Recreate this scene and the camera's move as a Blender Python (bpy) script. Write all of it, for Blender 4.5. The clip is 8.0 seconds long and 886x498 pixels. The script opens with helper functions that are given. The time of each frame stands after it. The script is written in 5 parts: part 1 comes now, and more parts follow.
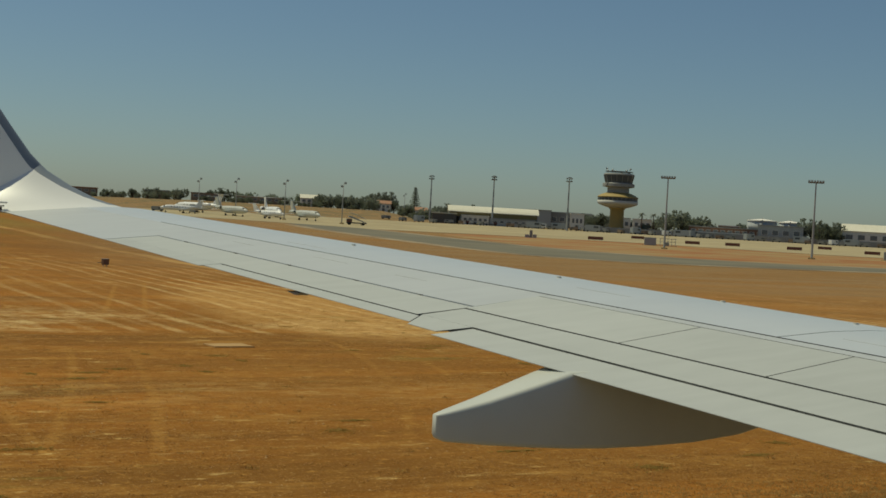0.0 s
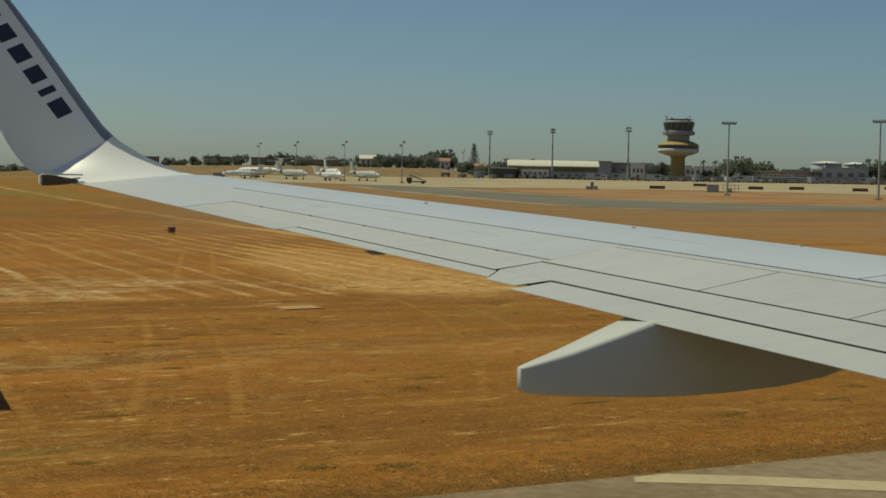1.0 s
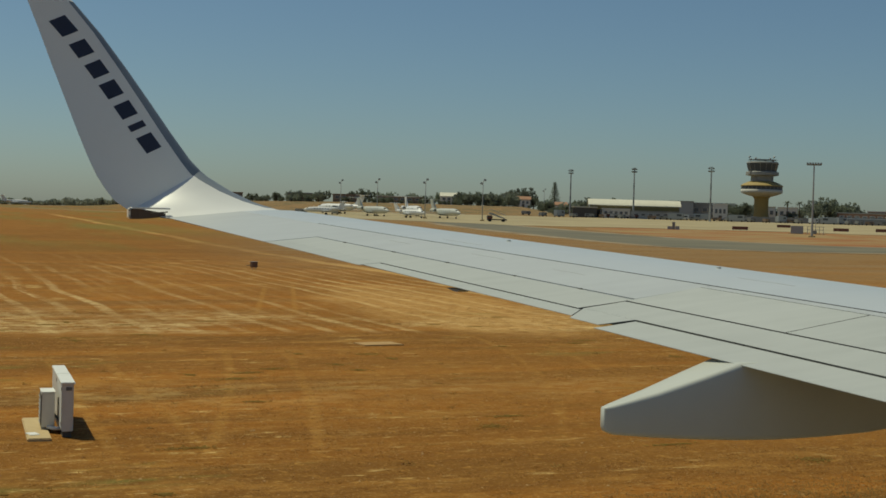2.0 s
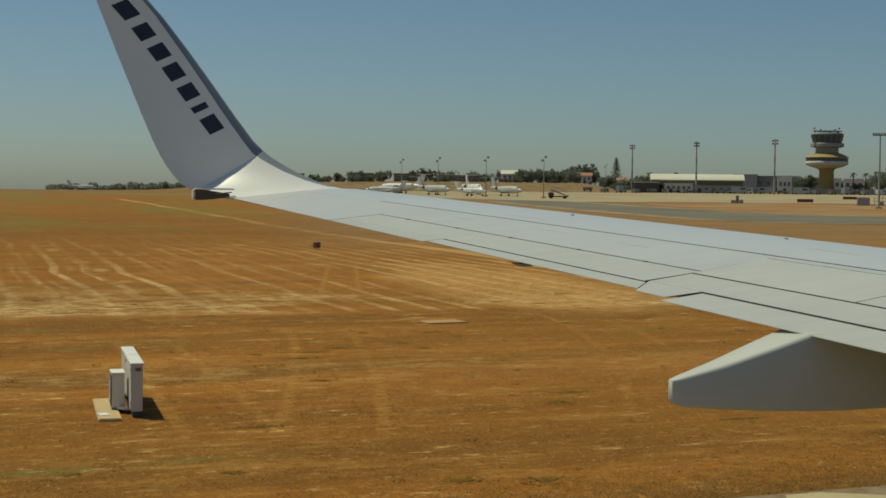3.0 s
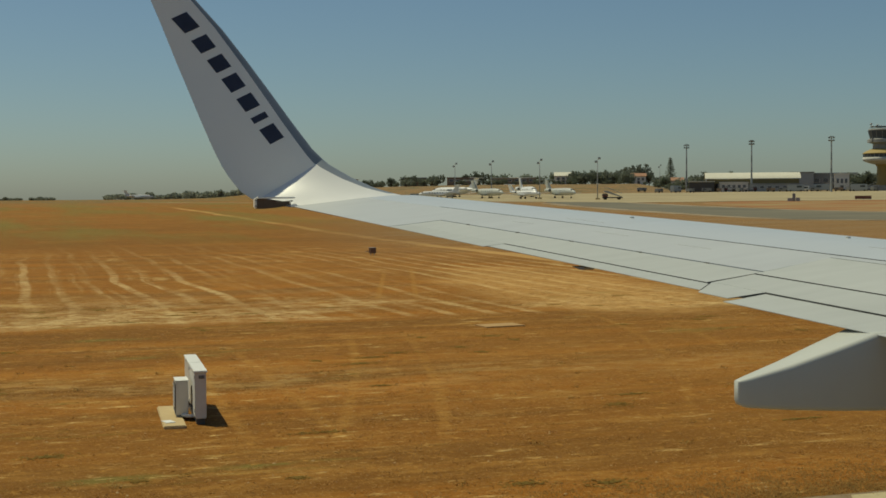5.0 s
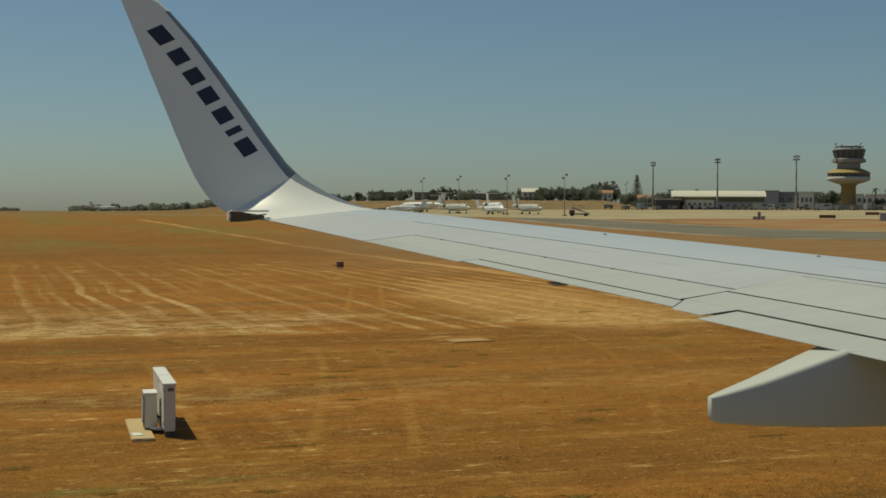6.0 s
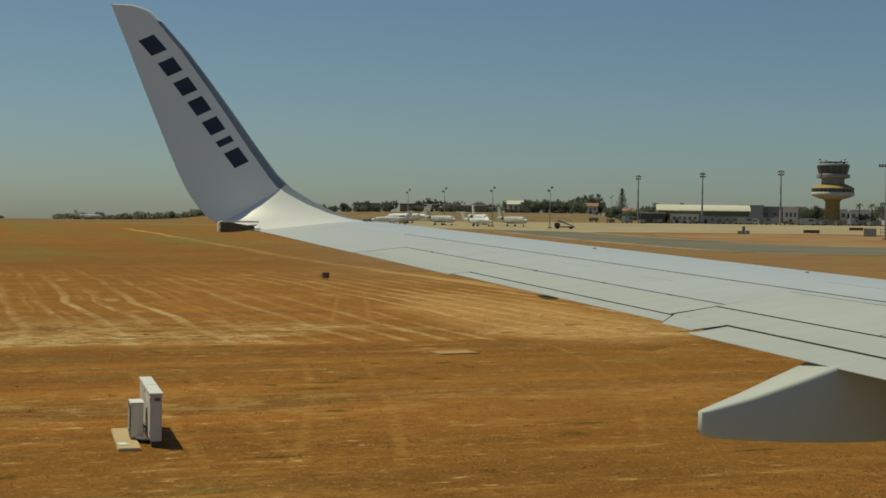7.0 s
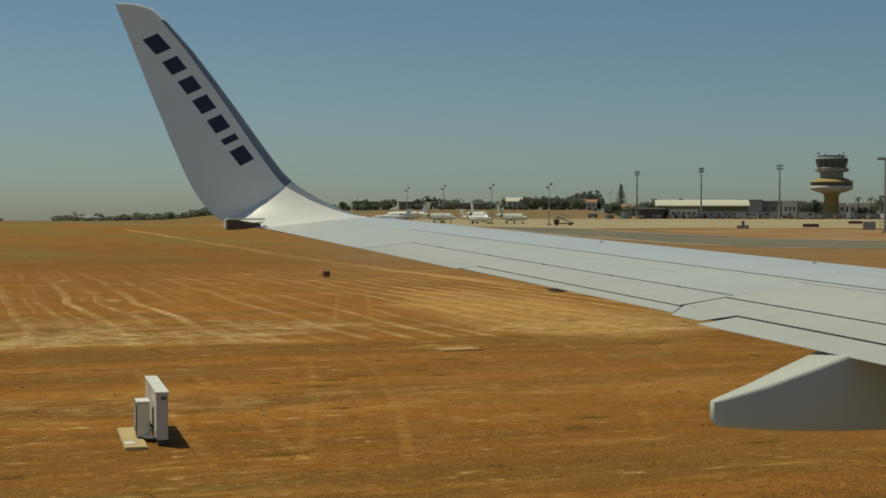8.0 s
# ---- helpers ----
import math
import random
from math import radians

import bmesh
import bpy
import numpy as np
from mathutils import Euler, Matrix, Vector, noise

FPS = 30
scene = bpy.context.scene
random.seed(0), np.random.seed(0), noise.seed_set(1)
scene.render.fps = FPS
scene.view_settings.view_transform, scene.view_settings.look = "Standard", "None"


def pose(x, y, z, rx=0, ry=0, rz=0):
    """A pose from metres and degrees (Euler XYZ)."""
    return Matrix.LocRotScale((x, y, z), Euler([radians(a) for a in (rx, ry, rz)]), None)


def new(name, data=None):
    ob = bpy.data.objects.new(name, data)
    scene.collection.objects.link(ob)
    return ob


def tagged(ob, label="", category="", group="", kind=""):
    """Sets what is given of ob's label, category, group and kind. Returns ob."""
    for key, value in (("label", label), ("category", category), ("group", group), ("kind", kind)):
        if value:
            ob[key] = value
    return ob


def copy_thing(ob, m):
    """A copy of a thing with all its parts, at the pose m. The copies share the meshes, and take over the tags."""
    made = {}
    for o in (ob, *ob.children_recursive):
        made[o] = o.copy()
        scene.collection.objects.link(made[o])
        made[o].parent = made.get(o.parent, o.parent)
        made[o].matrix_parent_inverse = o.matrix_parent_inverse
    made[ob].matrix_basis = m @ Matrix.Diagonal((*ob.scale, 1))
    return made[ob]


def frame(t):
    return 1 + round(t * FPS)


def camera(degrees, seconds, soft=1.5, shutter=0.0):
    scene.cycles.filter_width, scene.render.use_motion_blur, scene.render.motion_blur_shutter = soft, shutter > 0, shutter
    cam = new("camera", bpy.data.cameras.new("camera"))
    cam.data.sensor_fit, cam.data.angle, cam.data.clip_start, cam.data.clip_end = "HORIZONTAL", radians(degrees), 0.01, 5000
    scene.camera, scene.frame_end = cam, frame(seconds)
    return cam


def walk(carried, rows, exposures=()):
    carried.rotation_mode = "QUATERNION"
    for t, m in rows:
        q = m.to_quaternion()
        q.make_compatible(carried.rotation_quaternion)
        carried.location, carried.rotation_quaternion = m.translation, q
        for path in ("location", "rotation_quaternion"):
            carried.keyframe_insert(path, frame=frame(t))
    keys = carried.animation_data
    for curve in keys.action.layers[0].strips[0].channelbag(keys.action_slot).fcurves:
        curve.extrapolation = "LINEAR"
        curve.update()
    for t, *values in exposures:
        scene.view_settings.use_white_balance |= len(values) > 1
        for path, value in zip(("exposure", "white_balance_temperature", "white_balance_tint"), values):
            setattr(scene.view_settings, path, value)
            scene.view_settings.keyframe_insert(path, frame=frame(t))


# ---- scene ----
# ---------------------------------------------------------------- camera
EYE = 3.75
cam = camera(36.0, 8.0, soft=1.65)


def held(x, y, z, yaw, pitch, roll):
    return pose(x, y, EYE + z, 90 + pitch, 0, yaw) @ pose(0, 0, 0, 0, 0, roll)


PATH = [
    (0.0, held(0.272, 0.027, 0.014, -29.67, -0.93, 3.30)),
    (0.5, held(0.224, 0.042, 0.028, -29.08, -1.66, 2.22)),
    (1.0, held(0.138, 0.021, 0.009, -27.16, -2.86, 1.05)),
    (1.2, held(0.139, 0.002, -0.001, -25.76, -2.70, 0.48)),
    (2.3, held(0.107, 0.058, 0.003, -23.34, -1.25, 1.76)),
    (2.5, held(0.104, 0.056, -0.002, -22.81, -1.69, 1.43)),
    (3.0, held(0.107, 0.063, -0.023, -21.20, -2.31, 0.68)),
    (3.5, held(0.053, 0.030, -0.018, -20.29, -2.43, 0.37)),
    (4.0, held(0.061, 0.036, -0.028, -19.03, -2.11, 0.18)),
    (4.2, held(0.058, 0.032, -0.022, -19.17, -2.17, -0.16)),
    (5.3, held(0.001, -0.009, -0.000, -18.85, -2.10, -0.36)),
    (5.5, held(-0.007, -0.011, 0.004, -19.96, -0.99, 1.04)),
    (6.0, held(-0.079, -0.046, -0.003, -20.32, -1.54, 0.25)),
    (6.5, held(-0.167, -0.094, -0.008, -20.73, -1.06, 1.07)),
    (7.0, held(-0.147, -0.068, 0.008, -20.95, -1.05, 0.79)),
    (7.5, held(-0.221, -0.099, 0.002, -21.05, -0.91, 0.61)),
    (8.0, held(-0.235, -0.076, -0.022, -20.98, -1.14, 0.18)),
]
walk(cam, PATH, [(0.0, -0.04, 7800, -7.5), (1.0, -0.03, 7600, -7.5), (2.5, -0.03, 7450, -7.5), (3.5, -0.01, 7800, -7.5), (4.2, 0.04, 7800, -7.5), (5.5, -0.03, 7800, -7.5), (7.5, -0.05, 7800, -7.5), (8.0, -0.05, 7800, -7.5)])

# ---------------------------------------------------------------- light
SUN_EL, SUN_AZ = 64.0, -41.0   # azimuth from +y, positive towards +x
world = bpy.data.worlds.new("sky")
scene.world = world
world.use_nodes = True
wn = world.node_tree
sky = wn.nodes.new("ShaderNodeTexSky")
sky.sky_type = "NISHITA"
sky.sun_disc = False
sky.sun_elevation, sky.sun_rotation = radians(SUN_EL), radians(SUN_AZ)
sky.air_density, sky.dust_density, sky.ozone_density = 0.9, 0.75, 6.5
haze = wn.nodes.new("ShaderNodeMix")
haze.data_type, haze.blend_type = "RGBA", "MULTIPLY"
haze.inputs[0].default_value, haze.inputs[7].default_value = 1.0, (0.94, 0.958, 1.04, 1)
wn.links.new(sky.outputs[0], haze.inputs[6])
wn.links.new(haze.outputs[2], wn.nodes["Background"].inputs[0])
wn.nodes["Background"].inputs[1].default_value = 0.066

sun = new("sun", bpy.data.lights.new("sun", "SUN"))
sun.data.energy, sun.data.angle, sun.data.color = 3.05, radians(0.53), (1.0, 0.93, 0.82)
sd = Vector((math.sin(radians(SUN_AZ)) * math.cos(radians(SUN_EL)), math.cos(radians(SUN_AZ)) * math.cos(radians(SUN_EL)), math.sin(radians(SUN_EL))))
sun.matrix_world = sd.to_track_quat("Z", "Y").to_matrix().to_4x4()
sun.location = (0, 0, 60)


# ---------------------------------------------------------------- materials
def material(name, base, second=None, rough=0.7, metal=0.0, grain=8.0, patch=0.6, amount=0.5, bump=0.0, bump_scale=40.0, spec=0.5, random_shift=0.0, stretch=None, thin=0.0, spread=0.3):
    """A node material: a base colour that varies with two scales of noise towards a second one, with fine relief."""
    m = bpy.data.materials.new(name)
    m.use_nodes = True
    n, l = m.node_tree.nodes, m.node_tree.links
    b = n["Principled BSDF"]
    b.inputs["Roughness"].default_value, b.inputs["Metallic"].default_value = rough, metal
    b.inputs["Specular IOR Level"].default_value = spec
    second = second or tuple(c * 0.75 for c in base)
    co = n.new("ShaderNodeTexCoord")
    fine, coarse = n.new("ShaderNodeTexNoise"), n.new("ShaderNodeTexNoise")
    fine.inputs["Scale"].default_value, coarse.inputs["Scale"].default_value = grain, patch
    fine.inputs["Detail"].default_value = coarse.inputs["Detail"].default_value = 6
    where = co.outputs["Object"]
    if stretch:
        mp = n.new("ShaderNodeMapping")
        mp.inputs["Scale"].default_value = stretch
        l.new(where, mp.inputs["Vector"])
        where = mp.outputs[0]
    l.new(where, fine.inputs["Vector"]), l.new(co.outputs["Object"], coarse.inputs["Vector"])
    add = n.new("ShaderNodeMath")
    add.operation = "ADD"
    l.new(fine.outputs["Fac"], add.inputs[0]), l.new(coarse.outputs["Fac"], add.inputs[1])
    ramp = n.new("ShaderNodeMapRange")
    ramp.inputs["From Min"].default_value, ramp.inputs["From Max"].default_value = 1 - spread, 1 + spread
    ramp.inputs["To Max"].default_value = amount
    l.new(add.outputs[0], ramp.inputs["Value"])
    mix = n.new("ShaderNodeMix")
    mix.data_type = "RGBA"
    mix.inputs[6].default_value, mix.inputs[7].default_value = (*base, 1), (*second, 1)
    l.new(ramp.outputs[0], mix.inputs[0])
    out = mix.outputs[2]
    if random_shift:
        info, hsv, rng = n.new("ShaderNodeObjectInfo"), n.new("ShaderNodeHueSaturation"), n.new("ShaderNodeMapRange")
        rng.inputs["To Min"].default_value, rng.inputs["To Max"].default_value = 1 - random_shift, 1 + random_shift
        l.new(info.outputs["Random"], rng.inputs["Value"]), l.new(rng.outputs[0], hsv.inputs["Value"])
        l.new(out, hsv.inputs["Color"])
        out = hsv.outputs[0]
    l.new(out, b.inputs["Base Color"])
    if thin:
        tl, mx = n.new("ShaderNodeBsdfTranslucent"), n.new("ShaderNodeMixShader")
        mx.inputs[0].default_value = thin
        l.new(out, tl.inputs["Color"])
        l.new(b.outputs[0], mx.inputs[1]), l.new(tl.outputs[0], mx.inputs[2])
        l.new(mx.outputs[0], n["Material Output"].inputs["Surface"])
    if bump:
        nb, bp = n.new("ShaderNodeTexNoise"), n.new("ShaderNodeBump")
        nb.inputs["Scale"].default_value, nb.inputs["Detail"].default_value = bump_scale, 8
        bp.inputs["Strength"].default_value = bump
        bp.inputs["Distance"].default_value = 0.3 / bump_scale
        l.new(co.outputs["Object"], nb.inputs["Vector"])
        l.new(nb.outputs["Fac"], bp.inputs["Height"]), l.new(bp.outputs[0], b.inputs["Normal"])
    return m


M_WING = material("wing_grey_paint", (0.51, 0.53, 0.53), (0.44, 0.455, 0.455), rough=0.38, grain=3.0, patch=0.5, amount=0.7, stretch=(0.35, 2.4, 1))
M_FLAP = material("flap_grey_paint", (0.485, 0.50, 0.475), (0.405, 0.42, 0.395), rough=0.45, grain=4.0, patch=0.6, amount=0.75, stretch=(0.4, 2.2, 1), random_shift=0.035)
# Blue in this pale paint stands for sky reflected by the skin.
M_SLAT = material("sky_tinted_slat_paint", (0.555, 0.585, 0.60), (0.50, 0.525, 0.535), rough=0.28, grain=2.0, patch=0.4, amount=0.7, stretch=(0.4, 2.0, 1))
# Dark colour paints the shade in gaps, besides sealant and fittings.
M_CORE = material("dark_gap", (0.13, 0.13, 0.115), (0.07, 0.07, 0.06), rough=0.8, grain=2.0, patch=0.5, amount=1.0)
M_SEAL = material("grey_joint_sealant", (0.30, 0.30, 0.28), (0.22, 0.22, 0.20), rough=0.7, grain=9.0, patch=3.0)
M_POD = material("fairing_grey_paint", (0.53, 0.545, 0.50), (0.46, 0.47, 0.43), rough=0.42, grain=3.0, patch=0.7)
# Winglet white, toned down in colour because the root is in full sun.
M_WHITE = material("sun_toned_white_paint", (0.74, 0.74, 0.72), (0.66, 0.66, 0.64), rough=0.35, grain=3.0, patch=0.5, amount=0.4)
# The same white, raised to brighten the shaded blade.
M_WLET = material("shade_lifted_white_paint", (0.86, 0.85, 0.80), (0.81, 0.80, 0.75), rough=0.6, grain=3.0, patch=0.5, amount=0.4, spec=0.12)
M_NAVY = material("navy_paint", (0.075, 0.09, 0.145), (0.095, 0.11, 0.165), rough=0.45)
M_EDGE = material("winglet_edge_blue", (0.20, 0.235, 0.275), (0.16, 0.19, 0.23), rough=0.45)
M_COPPER = material("bronze_lens", (0.10, 0.065, 0.045), (0.07, 0.045, 0.03), rough=0.25)
# Near white and hardly metallic: the rim's sun glint is in the colour.
M_BRASS = material("polished_rim_glint", (0.92, 0.88, 0.80), (0.84, 0.78, 0.70), rough=0.3, metal=0.1)

M_STEEL = material("galvanised_steel", (0.34, 0.35, 0.35), (0.27, 0.28, 0.28), rough=0.6, grain=6)

class Net:
    """Short hand for wiring a node tree."""

    def __init__(self, m):
        self.n, self.l = m.node_tree.nodes, m.node_tree.links

    def put(self, socket, v):
        if isinstance(v, (int, float)):
            socket.default_value = v
        elif isinstance(v, tuple):
            socket.default_value = (*v, 1) if len(v) == 3 and len(socket.default_value) == 4 else v
        else:
            self.l.new(v, socket)

    def math(self, op, a, b=0.0, clamp=False):
        k = self.n.new("ShaderNodeMath")
        k.operation, k.use_clamp = op, clamp
        self.put(k.inputs[0], a), self.put(k.inputs[1], b)
        return k.outputs[0]

    def step(self, v, lo, hi, a=0.0, b=1.0):
        k = self.n.new("ShaderNodeMapRange")
        k.interpolation_type = "SMOOTHSTEP"
        for i, x in enumerate((v, lo, hi, a, b)):
            self.put(k.inputs[i], x)
        return k.outputs[0]

    def mix(self, f, a, b):
        k = self.n.new("ShaderNodeMix")
        k.data_type = "RGBA"
        self.put(k.inputs[0], f), self.put(k.inputs[6], a), self.put(k.inputs[7], b)
        return k.outputs[2]

    def join(self, x, y, z=0.0):
        k = self.n.new("ShaderNodeCombineXYZ")
        for i, v in enumerate((x, y, z)):
            self.put(k.inputs[i], v)
        return k.outputs[0]

    def noise(self, vec, scale, detail=5.0, rough=0.55, warp=0.0):
        k = self.n.new("ShaderNodeTexNoise")
        self.put(k.inputs["Vector"], vec)
        k.inputs["Scale"].default_value, k.inputs["Detail"].default_value = scale, detail
        k.inputs["Roughness"].default_value, k.inputs["Distortion"].default_value = rough, warp
        return k.outputs["Fac"]


def ground_material():
    m = bpy.data.materials.new("dry_field")
    m.use_nodes = True
    t = Net(m)
    b = t.n["Principled BSDF"]
    b.inputs["Roughness"].default_value, b.inputs["Specular IOR Level"].default_value = 0.95, 0.1
    geo = t.n.new("ShaderNodeNewGeometry")
    sep = t.n.new("ShaderNodeSeparateXYZ")
    t.l.new(geo.outputs["Position"], sep.inputs[0])
    pos, x, y = geo.outputs["Position"], sep.outputs[0], sep.outputs[1]
    # long streaks along the taxiway, as a mower leaves them
    wobble = t.math("MULTIPLY", t.math("SUBTRACT", t.noise(pos, 0.05, 3), 0.5), 6.0)
    streak = t.noise(t.join(t.math("MULTIPLY", x, 0.065), t.math("ADD", y, wobble)), 0.30, 6, 0.6)
    streak_fine = t.noise(t.join(t.math("MULTIPLY", x, 0.36), y), 1.6, 6, 0.7)
    patch = t.noise(pos, 0.07, 5, 0.6)
    grain = t.noise(pos, 3.2, 8, 0.72)
    speck = t.noise(pos, 14.0, 4, 0.7)
    beyond = t.step(t.math("ADD", y, wobble), 40.0, 46.0)
    col = t.mix(t.step(streak, t.math("SUBTRACT", 0.42, t.math("MULTIPLY", beyond, 0.14)), t.math("ADD", 0.58, t.math("MULTIPLY", beyond, 0.10))), SOIL_DARK, SOIL)
    for y0, wide in ((37.8, 1.9), (32.5, 1.3), (21.5, 1.5)):
        d = t.math("ABSOLUTE", t.math("SUBTRACT", t.math("ADD", y, t.math("MULTIPLY", wobble, 0.4)), y0))
        col = t.mix(t.math("MULTIPLY", t.step(d, wide * 0.5, wide * 1.4, 1.0, 0.0), 0.6), col, SOIL_DARK)
    col = t.mix(t.math("MULTIPLY", t.step(patch, 0.42, 0.66), 0.55), col, SOIL_BROWN)
    col = t.mix(t.math("MULTIPLY", t.step(streak_fine, 0.50, 0.72), t.step(beyond, 0.0, 1.0, 0.5, 0.12)), col, STRAW)
    chaffy = t.noise(t.join(t.math("MULTIPLY", x, 0.5), y, 2.0), 1.7, 7, 0.75)
    clearing = t.noise(t.join(t.math("MULTIPLY", x, 0.5), y, 6.0), 0.16, 4, 0.6)
    # strips of pale dry grass that run along the taxiway
    for y0, wide, amount in ((18.0, 1.6, 0.35), (27.2, 1.5, 0.45), (30.0, 0.8, 0.3), (35.2, 0.9, 0.4), (24.0, 0.6, 0.25)):
        d = t.math("ABSOLUTE", t.math("SUBTRACT", t.math("ADD", y, t.math("MULTIPLY", wobble, 0.35)), y0))
        band = t.math("MULTIPLY", t.step(d, wide * 0.3, wide * 1.9, 1.0, 0.0), t.step(chaffy, 0.44, 0.60))
        band = t.math("MULTIPLY", band, t.step(clearing, 0.38, 0.58, 0.3, 1.1))
        col = t.mix(t.math("MULTIPLY", band, amount), col, STUBBLE if amount > 0.4 else STRAW)
    # cut stubble: pale rows that run away from the taxiway
    across = t.math("SUBTRACT", x, t.math("MULTIPLY", y, 0.030))
    across = t.math("ADD", across, t.math("MULTIPLY", t.math("SUBTRACT", t.noise(pos, 0.045, 2), 0.5), 2.6))
    ragged = t.noise(pos, 1.7, 8, 0.75)
    row = t.noise(t.join(across, t.math("MULTIPLY", y, 0.05)), 0.45, 3, 0.6)
    row_fine = t.noise(t.join(across, t.math("MULTIPLY", y, 0.03), 3.0), 2.6, 4, 0.65)
    comb = t.math("SINE", t.math("ADD", t.math("MULTIPLY", across, 4.4), t.math("MULTIPLY", ragged, 1.8)))
    zone = t.math("MULTIPLY", t.step(t.math("ADD", y, t.math("MULTIPLY", wobble, 0.5)), 40.0, 42.0), t.step(t.math("ADD", y, t.math("MULTIPLY", wobble, 5.0)), 56.0, 120.0, 1.0, 0.08))
    fade = t.step(t.noise(pos, 0.05, 4), 0.38, 0.58, 0.35, 1.0)
    chaff = t.noise(t.join(t.math("MULTIPLY", x, 0.8), y, 5.0), 1.9, 7, 0.75)
    rows = t.math("MULTIPLY", t.step(comb, 0.35, 0.95), t.step(row, 0.40, 0.56, 0.15, 1.0))
    rows = t.math("ADD", rows, t.math("MULTIPLY", t.step(row_fine, 0.54, 0.66), 0.35))
    rows = t.math("MULTIPLY", t.math("MULTIPLY", rows, zone), t.math("MULTIPLY", fade, t.step(ragged, 0.38, 0.58, 0.2, 1.0)))
    col = t.mix(t.math("MULTIPLY", rows, 0.8, True), col, CHAFF)
    pale = t.math("MULTIPLY", t.math("MULTIPLY", zone, t.step(t.math("ADD", y, t.math("MULTIPLY", wobble, 1.6)), 43.0, 58.0, 1.0, 0.0)), t.step(t.noise(t.join(t.math("MULTIPLY", x, 0.6), y), 0.15, 5), 0.42, 0.54))
    pale = t.math("MULTIPLY", pale, t.math("MULTIPLY", t.step(chaff, 0.40, 0.58, 0.1, 1.0), t.step(ragged, 0.36, 0.56, 0.3, 1.0)))
    col = t.mix(t.math("MULTIPLY", pale, 0.9), col, CHAFF)
    # soft mottling of the further field
    mottle = t.noise(t.join(t.math("MULTIPLY", x, 0.7), t.math("MULTIPLY", y, 0.5), 9.0), 0.16, 6, 0.7)
    col = t.mix(t.math("MULTIPLY", t.step(mottle, 0.48, 0.62), t.math("MULTIPLY", beyond, 0.5)), col, SOIL_BROWN)
    col = t.mix(t.math("MULTIPLY", t.step(mottle, 0.46, 0.34), t.math("MULTIPLY", beyond, 0.35)), col, STRAW)
    tussock = t.noise(t.join(t.math("MULTIPLY", x, 0.8), t.math("MULTIPLY", y, 0.6), 4.0), 0.55, 5, 0.7)
    col = t.mix(t.math("MULTIPLY", t.step(tussock, 0.52, 0.66), t.math("MULTIPLY", beyond, 0.45)), col, SOIL_DARK)
    col = t.mix(t.math("MULTIPLY", t.step(tussock, 0.42, 0.30), t.math("MULTIPLY", beyond, 0.45)), col, STUBBLE)
    # the worn sandy track and the bare patch where it turns
    line = t.math("ADD", 35.0, t.math("MULTIPLY", t.math("SUBTRACT", y, 118.0), 0.062))
    line = t.math("ADD", line, t.math("MULTIPLY", wobble, 0.5))
    half = t.math("ADD", 0.5, t.math("MULTIPLY", y, 0.0008))
    track = t.step(t.math("ABSOLUTE", t.math("SUBTRACT", x, line)), t.math("MULTIPLY", half, 0.6), t.math("MULTIPLY", half, 1.6), 1.0, 0.0)
    track = t.math("MULTIPLY", track, t.math("MULTIPLY", t.step(y, 66.0, 84.0), t.step(y, 340.0, 400.0, 1.0, 0.0)))
    dx = t.math("DIVIDE", t.math("SUBTRACT", x, t.math("ADD", 22.0, t.math("MULTIPLY", t.math("SUBTRACT", y, 44.0), 0.16))), 5.5)
    dy = t.math("DIVIDE", t.math("SUBTRACT", t.math("ADD", y, wobble), 53.0), 19.0)
    bare = t.math("ADD", t.math("MULTIPLY", dx, dx), t.math("MULTIPLY", dy, dy))
    bare = t.math("MULTIPLY", t.step(t.math("ADD", bare, t.math("MULTIPLY", t.noise(pos, 0.2, 5), 1.4)), 0.9, 1.7, 1.0, 0.0), t.step(ragged, 0.36, 0.56, 0.25, 1.0))
    col = t.mix(t.math("MULTIPLY", t.math("MAXIMUM", track, t.math("MULTIPLY", bare, 0.75)), 0.8), col, SAND)
    # wheel tracks that cross the strip beside the taxiway
    for x0, y0, x1, y1, bend in ((18.6, 40.0, 11.2, 20.0, 1.6), (19.6, 37.0, 13.0, 19.0, 1.2), (9.7, 36.5, 4.9, 19.5, 0.5), (11.2, 36.0, 6.4, 18.6, 0.5), (4.8, 35.0, 3.9, 19.5, 0.0), (6.0, 34.0, 5.3, 19.5, 0.1), (13.6, 47.0, 19.5, 66.0, 0.0), (15.4, 48.0, 22.5, 71.0, 0.0)):
        s = t.math("DIVIDE", t.math("SUBTRACT", y, y0), y1 - y0)
        lx = t.math("ADD", x0, t.math("MULTIPLY", s, x1 - x0))
        lx = t.math("ADD", lx, t.math("MULTIPLY", t.math("MULTIPLY", s, t.math("SUBTRACT", 1.0, s)), bend * 2.5))
        on = t.step(t.math("ABSOLUTE", t.math("SUBTRACT", x, lx)), 0.05, 0.17, 1.0, 0.0)
        on = t.math("MULTIPLY", on, t.math("MULTIPLY", t.step(s, 0.0, 0.12), t.step(s, 0.85, 1.0, 1.0, 0.0)))
        col = t.mix(t.math("MULTIPLY", on, t.step(grain, 0.38, 0.62, 0.12, 0.5)), col, STRAW)
    # darker fallow belt and the greener grass far away
    belt = t.math("MULTIPLY", t.step(y, 92.0, 120.0), t.step(y, 150.0, 230.0, 1.0, 0.25))
    col = t.mix(t.math("MULTIPLY", belt, t.step(patch, 0.35, 0.6, 0.35, 0.75)), col, SOIL_DARK)
